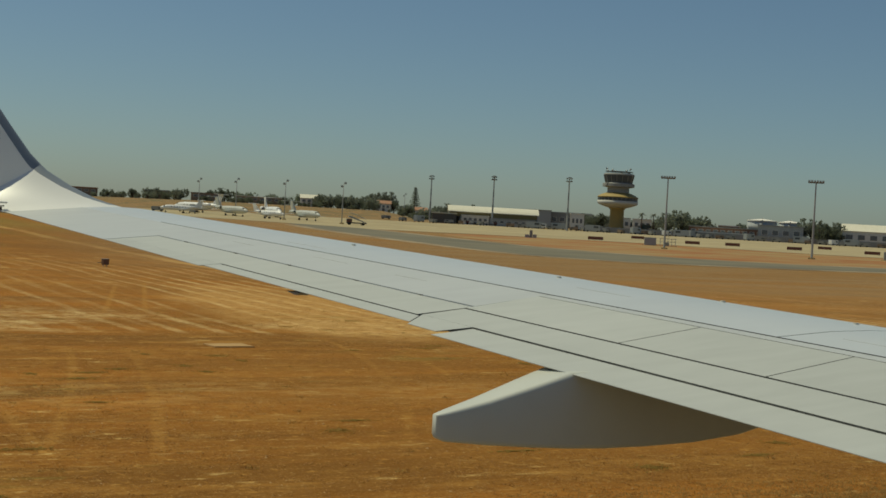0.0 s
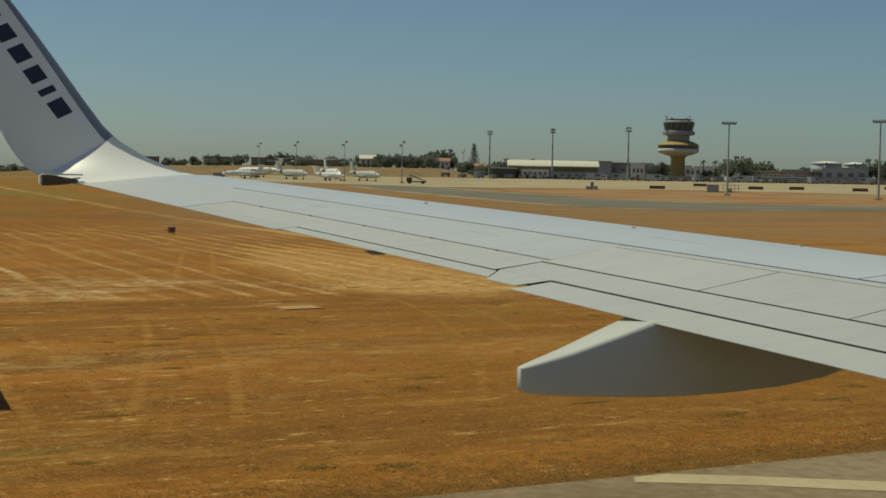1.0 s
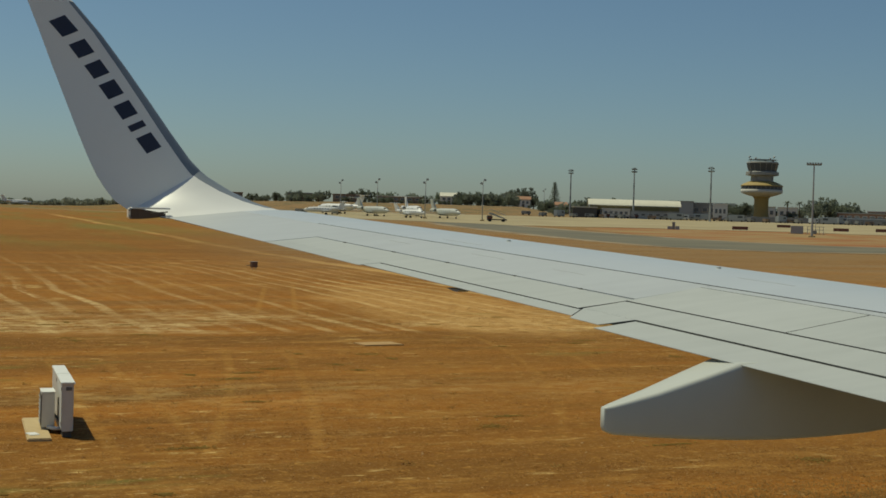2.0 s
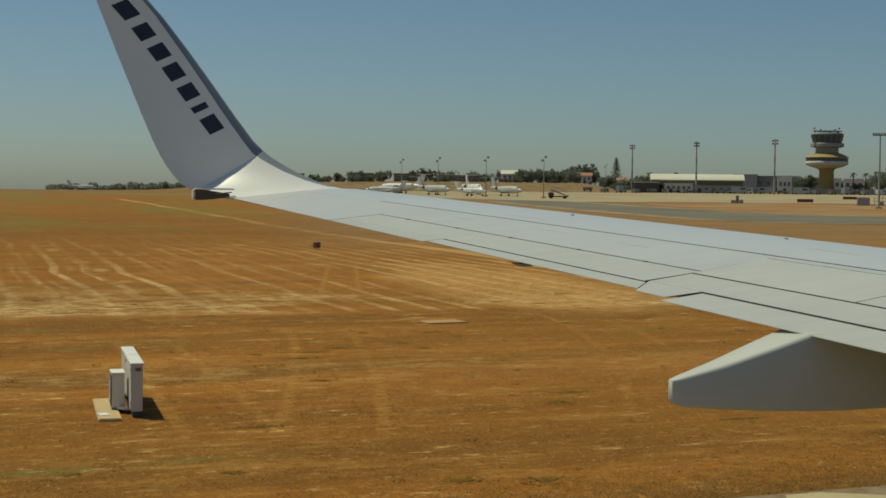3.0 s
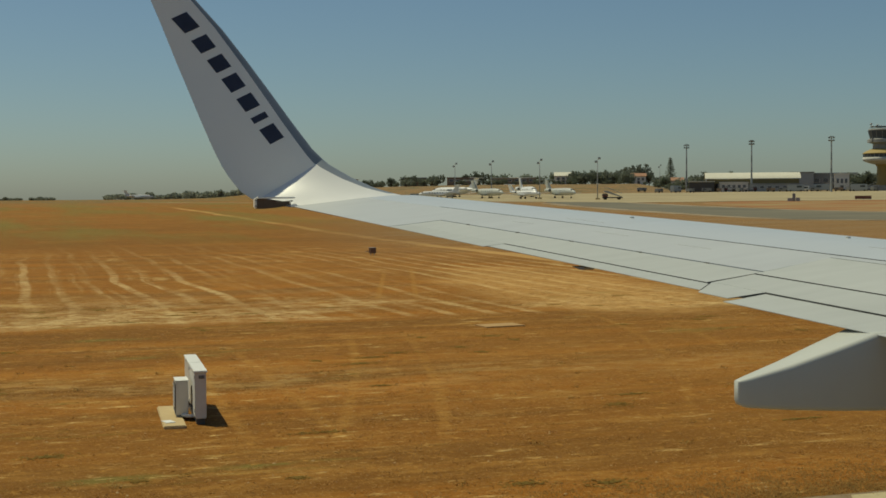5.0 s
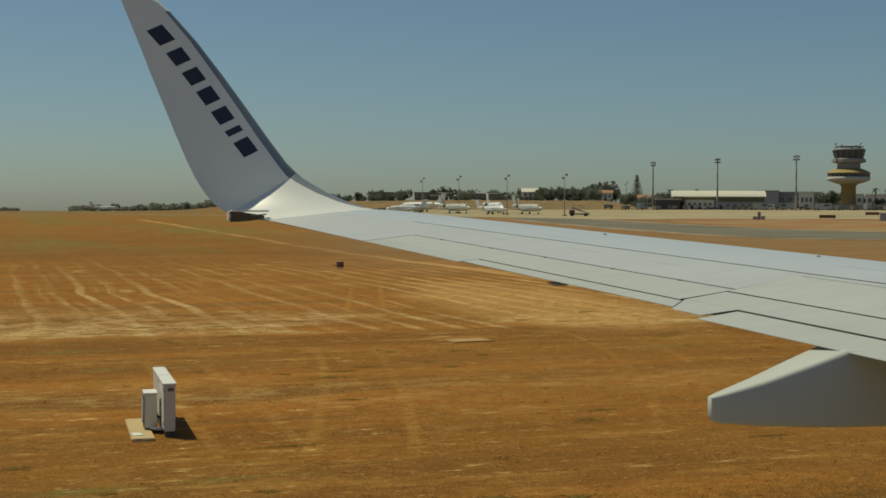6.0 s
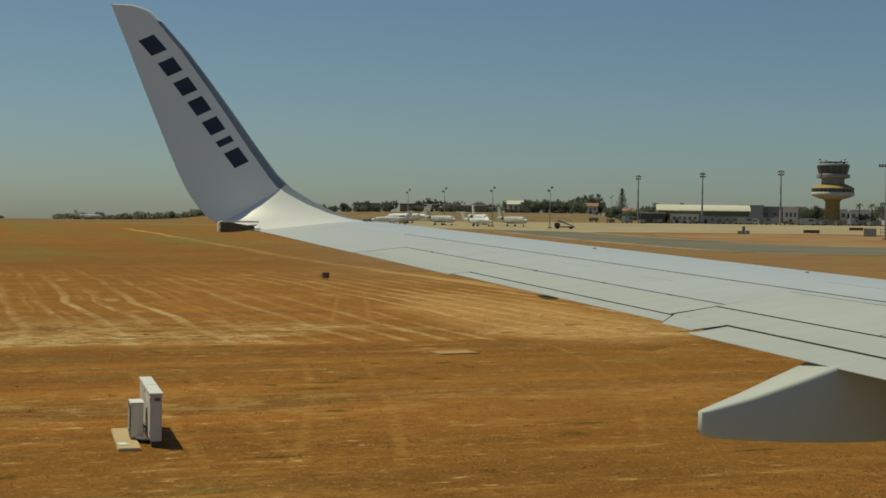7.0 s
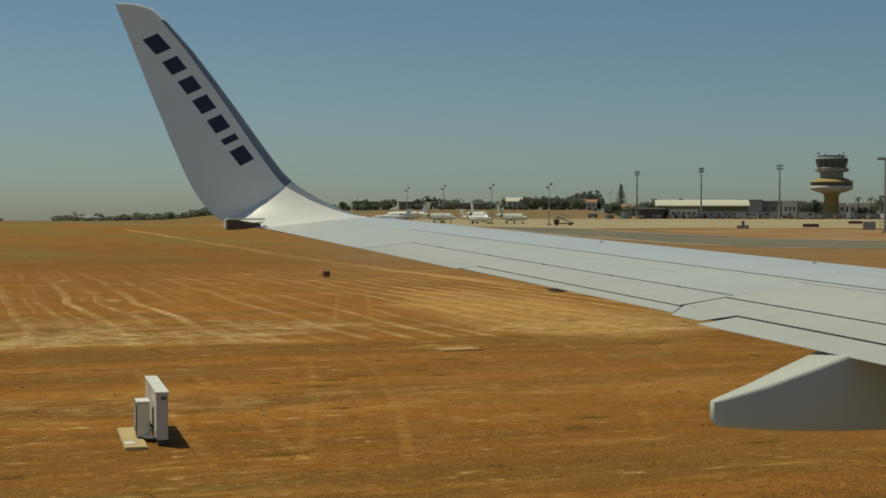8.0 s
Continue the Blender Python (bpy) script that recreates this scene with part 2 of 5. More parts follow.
    far = t.math("MULTIPLY", t.step(y, 105.0, 150.0), t.step(t.noise(t.join(t.math("MULTIPLY", x, 0.8), t.math("MULTIPLY", y, 0.12)), 0.06, 7, 0.7), 0.44, 0.60))
    col = t.mix(t.math("MULTIPLY", far, t.step(t.math("DIVIDE", x, t.math("MAXIMUM", y, 1.0)), 0.16, 0.30, 0.75, 0.1)), col, GRASS)
    dist = t.math("SQRT", t.math("ADD", t.math("MULTIPLY", x, x), t.math("MULTIPLY", y, y)))
    right = t.step(t.math("DIVIDE", x, t.math("MAXIMUM", y, 1.0)), 0.20, 0.36)
    col = t.mix(t.math("MULTIPLY", t.math("MULTIPLY", t.step(dist, 60.0, 150.0), right), t.step(t.noise(t.join(t.math("MULTIPLY", x, 0.10), y, 3.0), 0.25, 6, 0.7), 0.36, 0.62, 0.35, 1.0)), col, DRY)
    col = t.mix(t.math("MULTIPLY", t.step(dist, 380.0, 520.0), t.math("MULTIPLY", t.step(t.noise(pos, 0.05, 5), 0.3, 0.6, 0.55, 0.95), t.step(right, 0.0, 0.6, 0.25, 1.0))), col, DRY)
    col = t.mix(t.math("MULTIPLY", t.step(dist, 540.0, 580.0), t.step(t.noise(t.join(x, y, 7.0), 0.11, 5, 0.65), 0.46, 0.58)), col, SHRUB)
    clump = t.noise(t.join(t.math("MULTIPLY", x, 0.30), y), 0.42, 6, 0.7)
    col = t.mix(t.math("MULTIPLY", t.step(clump, 0.57, 0.68), t.step(y, 60.0, 34.0, 0.0, 0.75)), col, GRASS)
    flecks = t.noise(t.join(t.math("MULTIPLY", x, 0.35), y), 2.6, 6, 0.75)
    col = t.mix(t.math("MULTIPLY", t.step(flecks, 0.58, 0.72), 0.85), col, STUBBLE)
    brush = t.noise(t.join(t.math("MULTIPLY", x, 0.22), y, 8.0), 0.75, 7, 0.72)
    near = t.step(y, 38.0, 44.0, 1.0, 0.25)
    col = t.mix(t.math("MULTIPLY", t.step(brush, 0.54, 0.68), t.math("MULTIPLY", near, 0.55)), col, STRAW)
    col = t.mix(t.math("MULTIPLY", t.step(brush, 0.47, 0.34), t.math("MULTIPLY", near, 0.7)), col, SOIL_DARK)
    dash = t.noise(t.join(t.math("MULTIPLY", x, 0.34), y, 11.0), 3.2, 6, 0.75)
    col = t.mix(t.math("MULTIPLY", t.math("MULTIPLY", t.step(dash, 0.57, 0.66), t.step(brush, 0.45, 0.58)), near), col, STUBBLE)
    # browner soil of the strip where the taxiway bends away
    brown_soil = t.math("MULTIPLY", t.step(x, 7.0, 13.0), t.math("MULTIPLY", t.step(y, 15.0, 19.0), t.step(t.math("ADD", y, wobble), 27.0, 38.0, 1.0, 0.0)))
    col = t.mix(t.math("MULTIPLY", brown_soil, t.step(t.noise(t.join(t.math("MULTIPLY", x, 0.4), y, 1.0), 0.35, 5, 0.65), 0.36, 0.60, 0.3, 0.75)), col, SOIL_BROWN)
    # tufts and stones too small to stand out singly
    col = t.mix(t.math("MULTIPLY", t.step(grain, 0.55, 0.67), 0.75), col, STRAW)
    col = t.mix(t.math("MULTIPLY", t.step(grain, 0.46, 0.32), 0.65), col, SOIL_DARK)
    col = t.mix(t.math("MULTIPLY", t.step(speck, 0.56, 0.68), 0.45), col, STUBBLE)
    col = t.mix(t.math("MULTIPLY", t.step(speck, 0.44, 0.32), 0.35), col, SOIL_DARK)
    t.put(b.inputs["Base Color"], col)
    bp = t.n.new("ShaderNodeBump")
    bp.inputs["Strength"].default_value, bp.inputs["Distance"].default_value = 0.6, 0.12
    t.put(bp.inputs["Height"], t.math("ADD", grain, t.math("MULTIPLY", speck, 0.3)))
    t.l.new(bp.outputs[0], b.inputs["Normal"])
    return m


SOIL, SOIL_DARK, SOIL_BROWN = (0.328, 0.127, 0.020), (0.183, 0.078, 0.015), (0.235, 0.104, 0.021)
CHAFF = (0.64, 0.47, 0.225)
DRY, SHRUB = (0.235, 0.160, 0.085), (0.145, 0.125, 0.07)
STRAW, STUBBLE, SAND, GRASS = (0.44, 0.225, 0.055), (0.62, 0.42, 0.165), (0.58, 0.345, 0.125), (0.160, 0.145, 0.036)
M_GROUND = ground_material()
M_ASPHALT = material("worn_asphalt", (0.125, 0.116, 0.085), (0.185, 0.165, 0.115), rough=0.9, grain=0.35, patch=0.05, amount=1.0, spec=0.25, stretch=(0.12, 1.6, 1), spread=0.17)
M_DUSTROAD = material("dusty_taxiway", (0.27, 0.205, 0.125), (0.19, 0.135, 0.075), rough=0.9, grain=5.0, patch=0.35, amount=1.0, spec=0.2, spread=0.2, bump=0.3, bump_scale=30)
M_SHOULDER = material("pale_shoulder", (0.34, 0.28, 0.19), (0.22, 0.15, 0.085), rough=0.95, grain=0.5, patch=0.08, spec=0.2, amount=1.0, stretch=(0.15, 1.2, 1), spread=0.15)
M_APRON = material("apron_concrete", (0.40, 0.33, 0.20), (0.32, 0.26, 0.155), rough=0.9, grain=0.4, patch=0.03, amount=1.0, spec=0.2, stretch=(0.25, 1.0, 1), spread=0.16)
M_LINE = material("cream_road_paint", (0.48, 0.40, 0.22), (0.34, 0.28, 0.16), rough=0.8, grain=9.0, patch=1.0, amount=0.8)
M_VERGE = material("red_earth_verge", (0.29, 0.120, 0.050), (0.31, 0.225, 0.11), rough=0.95, grain=0.30, patch=0.05, amount=1.0, stretch=(0.25, 1.6, 1), spec=0.1, spread=0.14)
M_CABINET = material("cabinet_enamel", (0.66, 0.66, 0.62), (0.55, 0.54, 0.49), rough=0.45, grain=8.0, patch=1.2, amount=0.6)
M_LID = material("cabinet_lid", (0.74, 0.74, 0.70), (0.64, 0.63, 0.58), rough=0.5, grain=8.0, patch=2.0)
# Dark lifted towards grey to hold the haze on far things.
M_DARK = material("dark_metal_hazed", (0.075, 0.07, 0.06), (0.105, 0.095, 0.08), rough=0.6, grain=10, patch=2.0)
M_SLAB = material("bare_concrete", (0.50, 0.38, 0.20), (0.40, 0.28, 0.14), rough=0.9, grain=12, patch=1.5, bump=0.3, bump_scale=30)
M_DUSTY = material("dusty_concrete", (0.44, 0.28, 0.12), (0.38, 0.22, 0.08), rough=0.95, grain=6, patch=1.5, amount=1.0)
# Casing grey paled: haze in front of the masts is painted in.
M_LAMP = material("floodlight_casing_hazed", (0.24, 0.25, 0.25), (0.17, 0.18, 0.18), rough=0.5, metal=0.3)
# Tint made paler by haze mixed into the colour.
M_GLASSY = material("hazed_tinted_glazing", (0.075, 0.085, 0.088), (0.095, 0.105, 0.106), rough=0.35, spec=0.25)
# House glass carries painted haze, which softens the far windows.
M_PANE = material("hazed_window_glass", (0.13, 0.14, 0.145), (0.17, 0.18, 0.18), rough=0.2, spec=0.5)
M_YELLOW = material("ochre_yellow_paint", (0.36, 0.26, 0.085), (0.30, 0.215, 0.075), rough=0.7, grain=1.5, patch=0.2, amount=0.8)
M_CONCRETE = material("tower_concrete", (0.55, 0.54, 0.49), (0.47, 0.46, 0.41), rough=0.8, grain=1.5, patch=0.2, amount=0.9)
# Grey lightened: distance haze is put into the colour.
M_GREYCONC = material("grey_panel_hazed", (0.31, 0.31, 0.29), (0.24, 0.24, 0.225), rough=0.8, grain=1.0, patch=0.15, amount=0.8)
M_CREAM = material("cream_roof_sheet", (0.66, 0.63, 0.51), (0.56, 0.53, 0.42), rough=0.6, grain=1.0, patch=0.1, amount=0.8)
M_RENDER = material("white_render", (0.76, 0.73, 0.66), (0.64, 0.61, 0.54), rough=0.85, grain=1.0, patch=0.15, amount=0.8)
# Blue grey raised as well, so the colour carries haze over far walls.
M_BLUEGREY = material("blue_grey_cladding_hazed", (0.36, 0.385, 0.39), (0.30, 0.32, 0.325), rough=0.7, grain=1.0, patch=0.1)
M_BRICK = material("red_brown_cladding", (0.20, 0.115, 0.075), (0.15, 0.085, 0.055), rough=0.85, grain=1.0, patch=0.12)
M_TILES = material("clay_roof", (0.36, 0.19, 0.11), (0.28, 0.15, 0.09), rough=0.85, grain=2.0, patch=0.3, amount=0.9)
M_SANDSTONE = material("weathered_sandstone", (0.30, 0.215, 0.15), (0.22, 0.16, 0.11), rough=0.9, grain=0.8, patch=0.2, amount=1.0)
M_REDDARK = material("dark_red_board", (0.16, 0.055, 0.04), (0.10, 0.04, 0.03), rough=0.8)
M_JET = material("white_aircraft_paint", (0.74, 0.74, 0.72), (0.66, 0.66, 0.63), rough=0.35, grain=1.0, patch=0.2, amount=0.5)
M_JETGREY = material("grey_aircraft_paint", (0.50, 0.51, 0.46), (0.42, 0.43, 0.39), rough=0.4, grain=1.0, patch=0.2)
M_RUBBER = material("tyre_rubber", (0.02, 0.02, 0.02), (0.03, 0.03, 0.03), rough=0.85)
M_BARK = material("bark", (0.085, 0.06, 0.04), (0.05, 0.036, 0.025), rough=0.95, grain=6.0, bump=0.4, bump_scale=8)
# Foliage lighter than real leaves: the haze is painted into it.
M_LEAF = material("hazed_dark_foliage", (0.185, 0.215, 0.150), (0.23, 0.25, 0.18), rough=0.8, grain=1.4, patch=0.25, amount=1.0, spec=0.2, random_shift=0.25, thin=0.6)
M_LEAF2 = material("hazed_grey_green_foliage", (0.21, 0.235, 0.18), (0.255, 0.27, 0.21), rough=0.8, grain=1.4, patch=0.25, amount=1.0, spec=0.2, random_shift=0.25, thin=0.6)
# Palest of the three, with the most haze in its colour.
M_LEAF3 = material("hazed_olive_foliage", (0.25, 0.275, 0.215), (0.29, 0.30, 0.24), rough=0.8, grain=0.3, patch=0.05, amount=1.0, spec=0.2, thin=0.6)
M_TUFT = material("straw_tuft", (0.46, 0.26, 0.09), (0.36, 0.18, 0.055), rough=0.95, grain=3.0, patch=0.4, amount=1.0, spec=0.1, thin=0.4)
M_WEED = material("olive_weed", (0.24, 0.155, 0.05), (0.30, 0.18, 0.055), rough=0.95, grain=3.0, patch=0.5, amount=1.0, spec=0.1)
M_GREEN = material("dull_green_weed", (0.32, 0.235, 0.070), (0.36, 0.22, 0.062), rough=0.95, grain=4.0, patch=0.6, amount=1.0, spec=0.1, thin=0.5)
M_FRINGE = material("verge_grass_blades", (0.42, 0.25, 0.085), (0.33, 0.21, 0.075), rough=0.95, grain=2.0, patch=0.35, amount=1.0, spec=0.1, thin=0.55)
M_STONE = material("field_stone", (0.42, 0.27, 0.12), (0.32, 0.19, 0.08), rough=0.9, grain=4.0)


# ---------------------------------------------------------------- mesh helpers
def part(name, bm, mat, parent=None, label="", smooth=False):
    me = bpy.data.meshes.new(name)
    bm.normal_update()
    bm.to_mesh(me)
    bm.free()
    for mt in (mat if isinstance(mat, (list, tuple)) else [mat]):
        me.materials.append(mt)
    if smooth:
        for p in me.polygons:
            p.use_smooth = True
    ob = new(name, me)
    ob.parent = parent
    if label:
        ob["label"] = label
    return ob


def empty(name, m=None):
    ob = new(name)
    ob.matrix_world = m or Matrix()
    ob.matrix_basis = m or Matrix()
    return ob


def box_into(bm, x0, x1, y0, y1, z0, z1, bevel=0.0, m=None):
    vs = [bm.verts.new((x, y, z)) for x in (x0, x1) for y in (y0, y1) for z in (z0, z1)]
    fs = [bm.faces.new([vs[i] for i in q]) for q in ((0, 1, 3, 2), (4, 6, 7, 5), (0, 4, 5, 1), (2, 3, 7, 6), (0, 2, 6, 4), (1, 5, 7, 3))]
    if bevel:
        r = bmesh.ops.bevel(bm, geom=list({e for f in fs for e in f.edges}), offset=bevel, segments=2, affect="EDGES")
        vs = list({v for f in r["faces"] for v in f.verts} | {v for v in vs if v.is_valid})
    if m is not None:
        bmesh.ops.transform(bm, matrix=m, verts=vs)
    return vs


def box(x0, x1, y0, y1, z0, z1, bevel=0.0, m=None):
    bm = bmesh.new()
    box_into(bm, x0, x1, y0, y1, z0, z1, bevel, m)
    return bm


def tube_into(bm, rings, seg=12, cap=True):
    """A tube through rings of (centre, radius) or (centre, radius_a, radius_b, axis_a, axis_b)."""
    loops = []
    for i, ring in enumerate(rings):
        c, r = Vector(ring[0]), ring[1]
        if len(ring) > 3:
            ra, rb, a, b = ring[1], ring[2], Vector(ring[3]), Vector(ring[4])
        else:
            nxt = Vector(rings[min(i + 1, len(rings) - 1)][0]) - Vector(rings[max(i - 1, 0)][0])
            q = nxt.to_track_quat("Z", "Y").to_matrix()
            ra = rb = r
            a, b = q.col[0], q.col[1]
        loops.append([bm.verts.new(c + a * ra * math.cos(t) + b * rb * math.sin(t)) for t in (2 * math.pi * k / seg for k in range(seg))])
    for p, q in zip(loops, loops[1:]):
        for k in range(seg):
            bm.faces.new((p[k], p[(k + 1) % seg], q[(k + 1) % seg], q[k]))
    if cap:
        bm.faces.new(loops[0][::-1])
        bm.faces.new(loops[-1])
    return bm


def tube(rings, seg=12, cap=True):
    return tube_into(bmesh.new(), rings, seg, cap)


def lathe(profile, seg=32):
    """Turned about z: (radius, z) from below upwards."""
    return tube([((0, 0, z), r, r, (1, 0, 0), (0, 1, 0)) for r, z in profile], seg)


# ---------------------------------------------------------------- terrain
def rise(x, y):
    """The field is level beside the aircraft and climbs slowly towards the apron."""
    d = math.hypot(x, y)
    az = math.degrees(math.atan2(x, y))
    k = min(max((az - 4) / 18, 0), 1)
    slope = 0.0058 + (0.0122 - 0.0058) * k * k * (3 - 2 * k)
    e = min(max(d - 130, 0), 620)
    hill = min(max((d - 555) / 70, 0), 1) * min(max((az - 9) / 4, 0), 1) * min(max((28.6 - az) / 1.6, 0), 1)
    return slope * (e * e / (e + 25)) + 3.4 * hill * hill * (3 - 2 * hill)


def place(az, dist):
    a = radians(az)
    x, y = dist * math.sin(a), dist * math.cos(a)
    return x, y, rise(x, y)


# ---------------------------------------------------------------- the wing
TIP_Y, ROOT_Y, DIHEDRAL = 15.62, 2.6, math.tan(radians(5.5))
CAMBER = ((0, 0.0), (0.004, 0.18), (0.02, 0.42), (0.06, 0.68), (0.12, 0.88), (0.2, 0.98), (0.3, 1.0), (0.4, 0.95), (0.55, 0.76), (0.7, 0.5), (0.85, 0.24), (1.0, 0.0))
BELLY = ((0, 0.0), (0.004, -0.2), (0.02, -0.45), (0.08, -0.8), (0.2, -1.0), (0.35, -1.0), (0.55, -0.7), (0.75, -0.3), (0.9, -0.12), (1.0, -0.06))


def ramp_at(table, u):
    for (a, p), (b, q) in zip(table, table[1:]):
        if u <= b:
            return p + (q - p) * (u - a) / (b - a)
    return table[-1][1] + (u - table[-1][0]) * -0.9


def wing_x(u, y):
    te, le = 3.50 + 0.252 * (15.7 - y), 5.1 + 0.531 * (16.2 - y)
    return le + (te - le) * u, le - te


def on_wing(u, y, lift=0.0):
    x, c = wing_x(u, y)
    return Vector((x, y, EYE - 0.09 - (15.7 - y) * DIHEDRAL + 0.066 * c * ramp_at(CAMBER, u) + lift))


def under_wing(u, y):
    x, c = wing_x(u, y)
    return Vector((x, y, EYE - 0.105 - (15.7 - y) * DIHEDRAL + 0.055 * c * ramp_at(BELLY, u)))


def skin(name, u0, u1, y0, y1, mat, parent, lift=0.0, thick=0.018, nu=8, ny=10, label="", y0b=None, y1b=None, drop=0.0, free=False, sealed=False):
    """A skin panel that follows the wing between two chord stations and two span stations (the b ones at its rear edge)."""
    bm = bmesh.new()
    y0b, y1b = y0 if y0b is None else y0b, y1 if y1b is None else y1b
    top, low = [], []
    for i in range(nu + 1):
        s = i / nu
        u = u0 + (u1 - u0) * s
        a, b = y0 + (y0b - y0) * s, y1 + (y1b - y1) * s
        rt, rl = [], []
        for j in range(ny + 1):
            y = a + (b - a) * j / ny
            p = on_wing(u, y, lift - drop * s)
            rt.append(bm.verts.new(p))
            rl.append(bm.verts.new(p - Vector((0, 0, thick * (1 - 0.8 * s * free)))))
        top.append(rt), low.append(rl)
    for i in range(nu):
        for j in range(ny):
            bm.faces.new((top[i][j], top[i + 1][j], top[i + 1][j + 1], top[i][j + 1]))
            bm.faces.new((low[i][j + 1], low[i + 1][j + 1], low[i + 1][j], low[i][j]))
    side = []
    for j in range(ny):
        side.append(bm.faces.new((top[0][j], top[0][j + 1], low[0][j + 1], low[0][j])))
        rear = bm.faces.new((top[nu][j + 1], top[nu][j], low[nu][j], low[nu][j + 1]))
        if not free:
            side.append(rear)
    for i in range(nu):
        side.append(bm.faces.new((top[i + 1][0], top[i][0], low[i][0], low[i + 1][0])))
        side.append(bm.faces.new((top[i][ny], top[i + 1][ny], low[i + 1][ny], low[i][ny])))
    for f in [] if sealed else side:
        f.material_index = 1   # sealant in the joints, dark with the shade of the gap
    bmesh.ops.recalc_face_normals(bm, faces=bm.faces)
    for e in bm.edges:
        e.smooth = e.calc_face_angle(0) < 0.6
    return part(name, bm, [mat, M_CORE], parent, label, smooth=True)


def build_wing():
    wing = tagged(empty("aircraft_wing"), "light grey airliner wing with upturned winglet and flap fairing", "aircraft wing")
    # structure under the skin panels, its dark colour standing for gap shade
    bm = bmesh.new()
    us = [0.0, 0.004, 0.02, 0.05, 0.1, 0.2, 0.3, 0.42, 0.55, 0.7, 0.8, 0.9, 0.955]
    ys = [ROOT_Y + (TIP_Y - ROOT_Y) * j / 14 for j in range(15)]
    loops = []
    for y in ys:
        ring = [on_wing(max(u, 0.012), y, -0.028) for u in us] + [under_wing(u, y) if u < 0.75 else on_wing(u, y, -0.036 - 0.16 * (0.955 - u)) for u in us[::-1][:-1]]
        loops.append([bm.verts.new(p) for p in ring])
    n = len(loops[0])
    for p, q in zip(loops, loops[1:]):
        for k in range(n):
            bm.faces.new((p[k], q[k], q[(k + 1) % n], p[(k + 1) % n]))
    bm.faces.new(loops[0])
    bm.faces.new(loops[-1][::-1])
    bmesh.ops.recalc_face_normals(bm, faces=bm.faces)
    part("wing_box", bm, M_CORE, wing, "wing structure coloured dark for the shade in the gaps")
    # leading edge with its nose turned under
    bm = bmesh.new()
    prof = [("b", 0.1), ("b", 0.05), ("b", 0.02), ("b", 0.004), ("t", 0.0), ("t", 0.004), ("t", 0.012), ("t", 0.03), ("t", 0.06), ("t", 0.1), ("t", 0.14)]
    rows = [[bm.verts.new(on_wing(u, y) if s == "t" else under_wing(u, y) - Vector((0, 0, 0.005))) for s, u in prof] for y in ys]
    for p, q in zip(rows, rows[1:]):
        for k in range(len(prof) - 1):
            bm.faces.new((p[k], p[k + 1], q[k + 1], q[k]))
    bmesh.ops.solidify(bm, geom=bm.faces[:], thickness=0.012)
    bmesh.ops.recalc_face_normals(bm, faces=bm.faces)
    part("leading_edge", bm, M_SLAT, wing, "smooth pale grey leading edge", smooth=True)
    skin("upper_skin", 0.141, 0.533, ROOT_Y, 7.572, M_SLAT, wing, nu=12, ny=16)
    skin("upper_skin", 0.141, 0.533, 7.584, 14.32, M_SLAT, wing, nu=12, ny=24)
    skin("upper_skin", 0.141, 0.5402, 14.321, TIP_Y, M_SLAT, wing, nu=12, ny=8, sealed=True)
    # aft of the spar joint, outboard part
    skin("rear_skin", 0.541, 0.770, 9.50, 13.5065, M_WING, wing, nu=6, ny=14, y0b=9.385, sealed=True)
    skin("rear_skin", 0.541, 1.0, 13.5075, TIP_Y, M_WING, wing, nu=8, ny=8, free=True, sealed=True)
    # hinge fittings and scuffed access panels
    for y in (13.05, 12.3, 11.55, 10.7, 9.95):
        p = on_wing(0.775, y)
        part("hinge_fitting", box(-0.014, 0.014, -0.03, 0.03, -0.012, 0.003, 0.002, m=Matrix.Translation(p)), M_CORE, wing, "small dark hinge fitting")
    for u, y, w in ((0.47, 12.2, 0.5), (0.62, 11.4, 0.42), (0.64, 10.4, 0.36), (0.40, 9.2, 0.5), (0.45, 6.9, 0.45), (0.63, 12.6, 0.3)):
        p, q = on_wing(u, y), on_wing(u, y + w)
        part("scuffed_joint", tube([(p, 0.0014), (q, 0.0014)], 6), M_SEAL, wing, "faint scuffed panel joint")
    skin("aileron", 0.779, 0.926, 9.375, 13.49, M_FLAP, wing, nu=4, ny=16, y0b=9.33)
    skin("aileron_edge", 0.9262, 1.0, 11.846, 13.49, M_FLAP, wing, nu=3, ny=8, free=True, sealed=True)
    skin("aileron_tab", 0.934, 0.987, 9.274, 11.835, M_FLAP, wing, nu=3, ny=8, free=True, y0b=9.132)
    p = on_wing(0.965, 10.67)
    bm = box(p.x - 0.008, p.x + 0.09, 10.47, 10.76, p.z - 0.064, p.z - 0.042)
    for v in bm.verts:
        if v.co.z < p.z - 0.055:
            v.co.y = 10.56 + (v.co.y - 10.61) * 0.22
    part("tab_rod", bm, M_SEAL, wing, "dark wedge shaped rod fairing at the trailing edge")
    # spoilers and the narrow panel in front of them
    skin("hinge_panel", 0.541, 0.570, ROOT_Y, 9.49, M_WING, wing, nu=2, ny=16)
    for a, b in ((8.055, 9.485), (6.905, 8.045), (5.745, 6.895), (4.585, 5.735), (3.425, 4.575), (2.6, 3.415)):
        skin("spoiler", 0.573, 0.797, a, b, M_FLAP, wing, nu=5, ny=6, y0b=a - 0.12, y1b=b - 0.12)
    # flap in two sections with a dark slot between them
    skin("flap", 0.8015, 0.9155, ROOT_Y, 9.366, M_FLAP, wing, nu=4, ny=16, lift=-0.004, y1b=9.318)
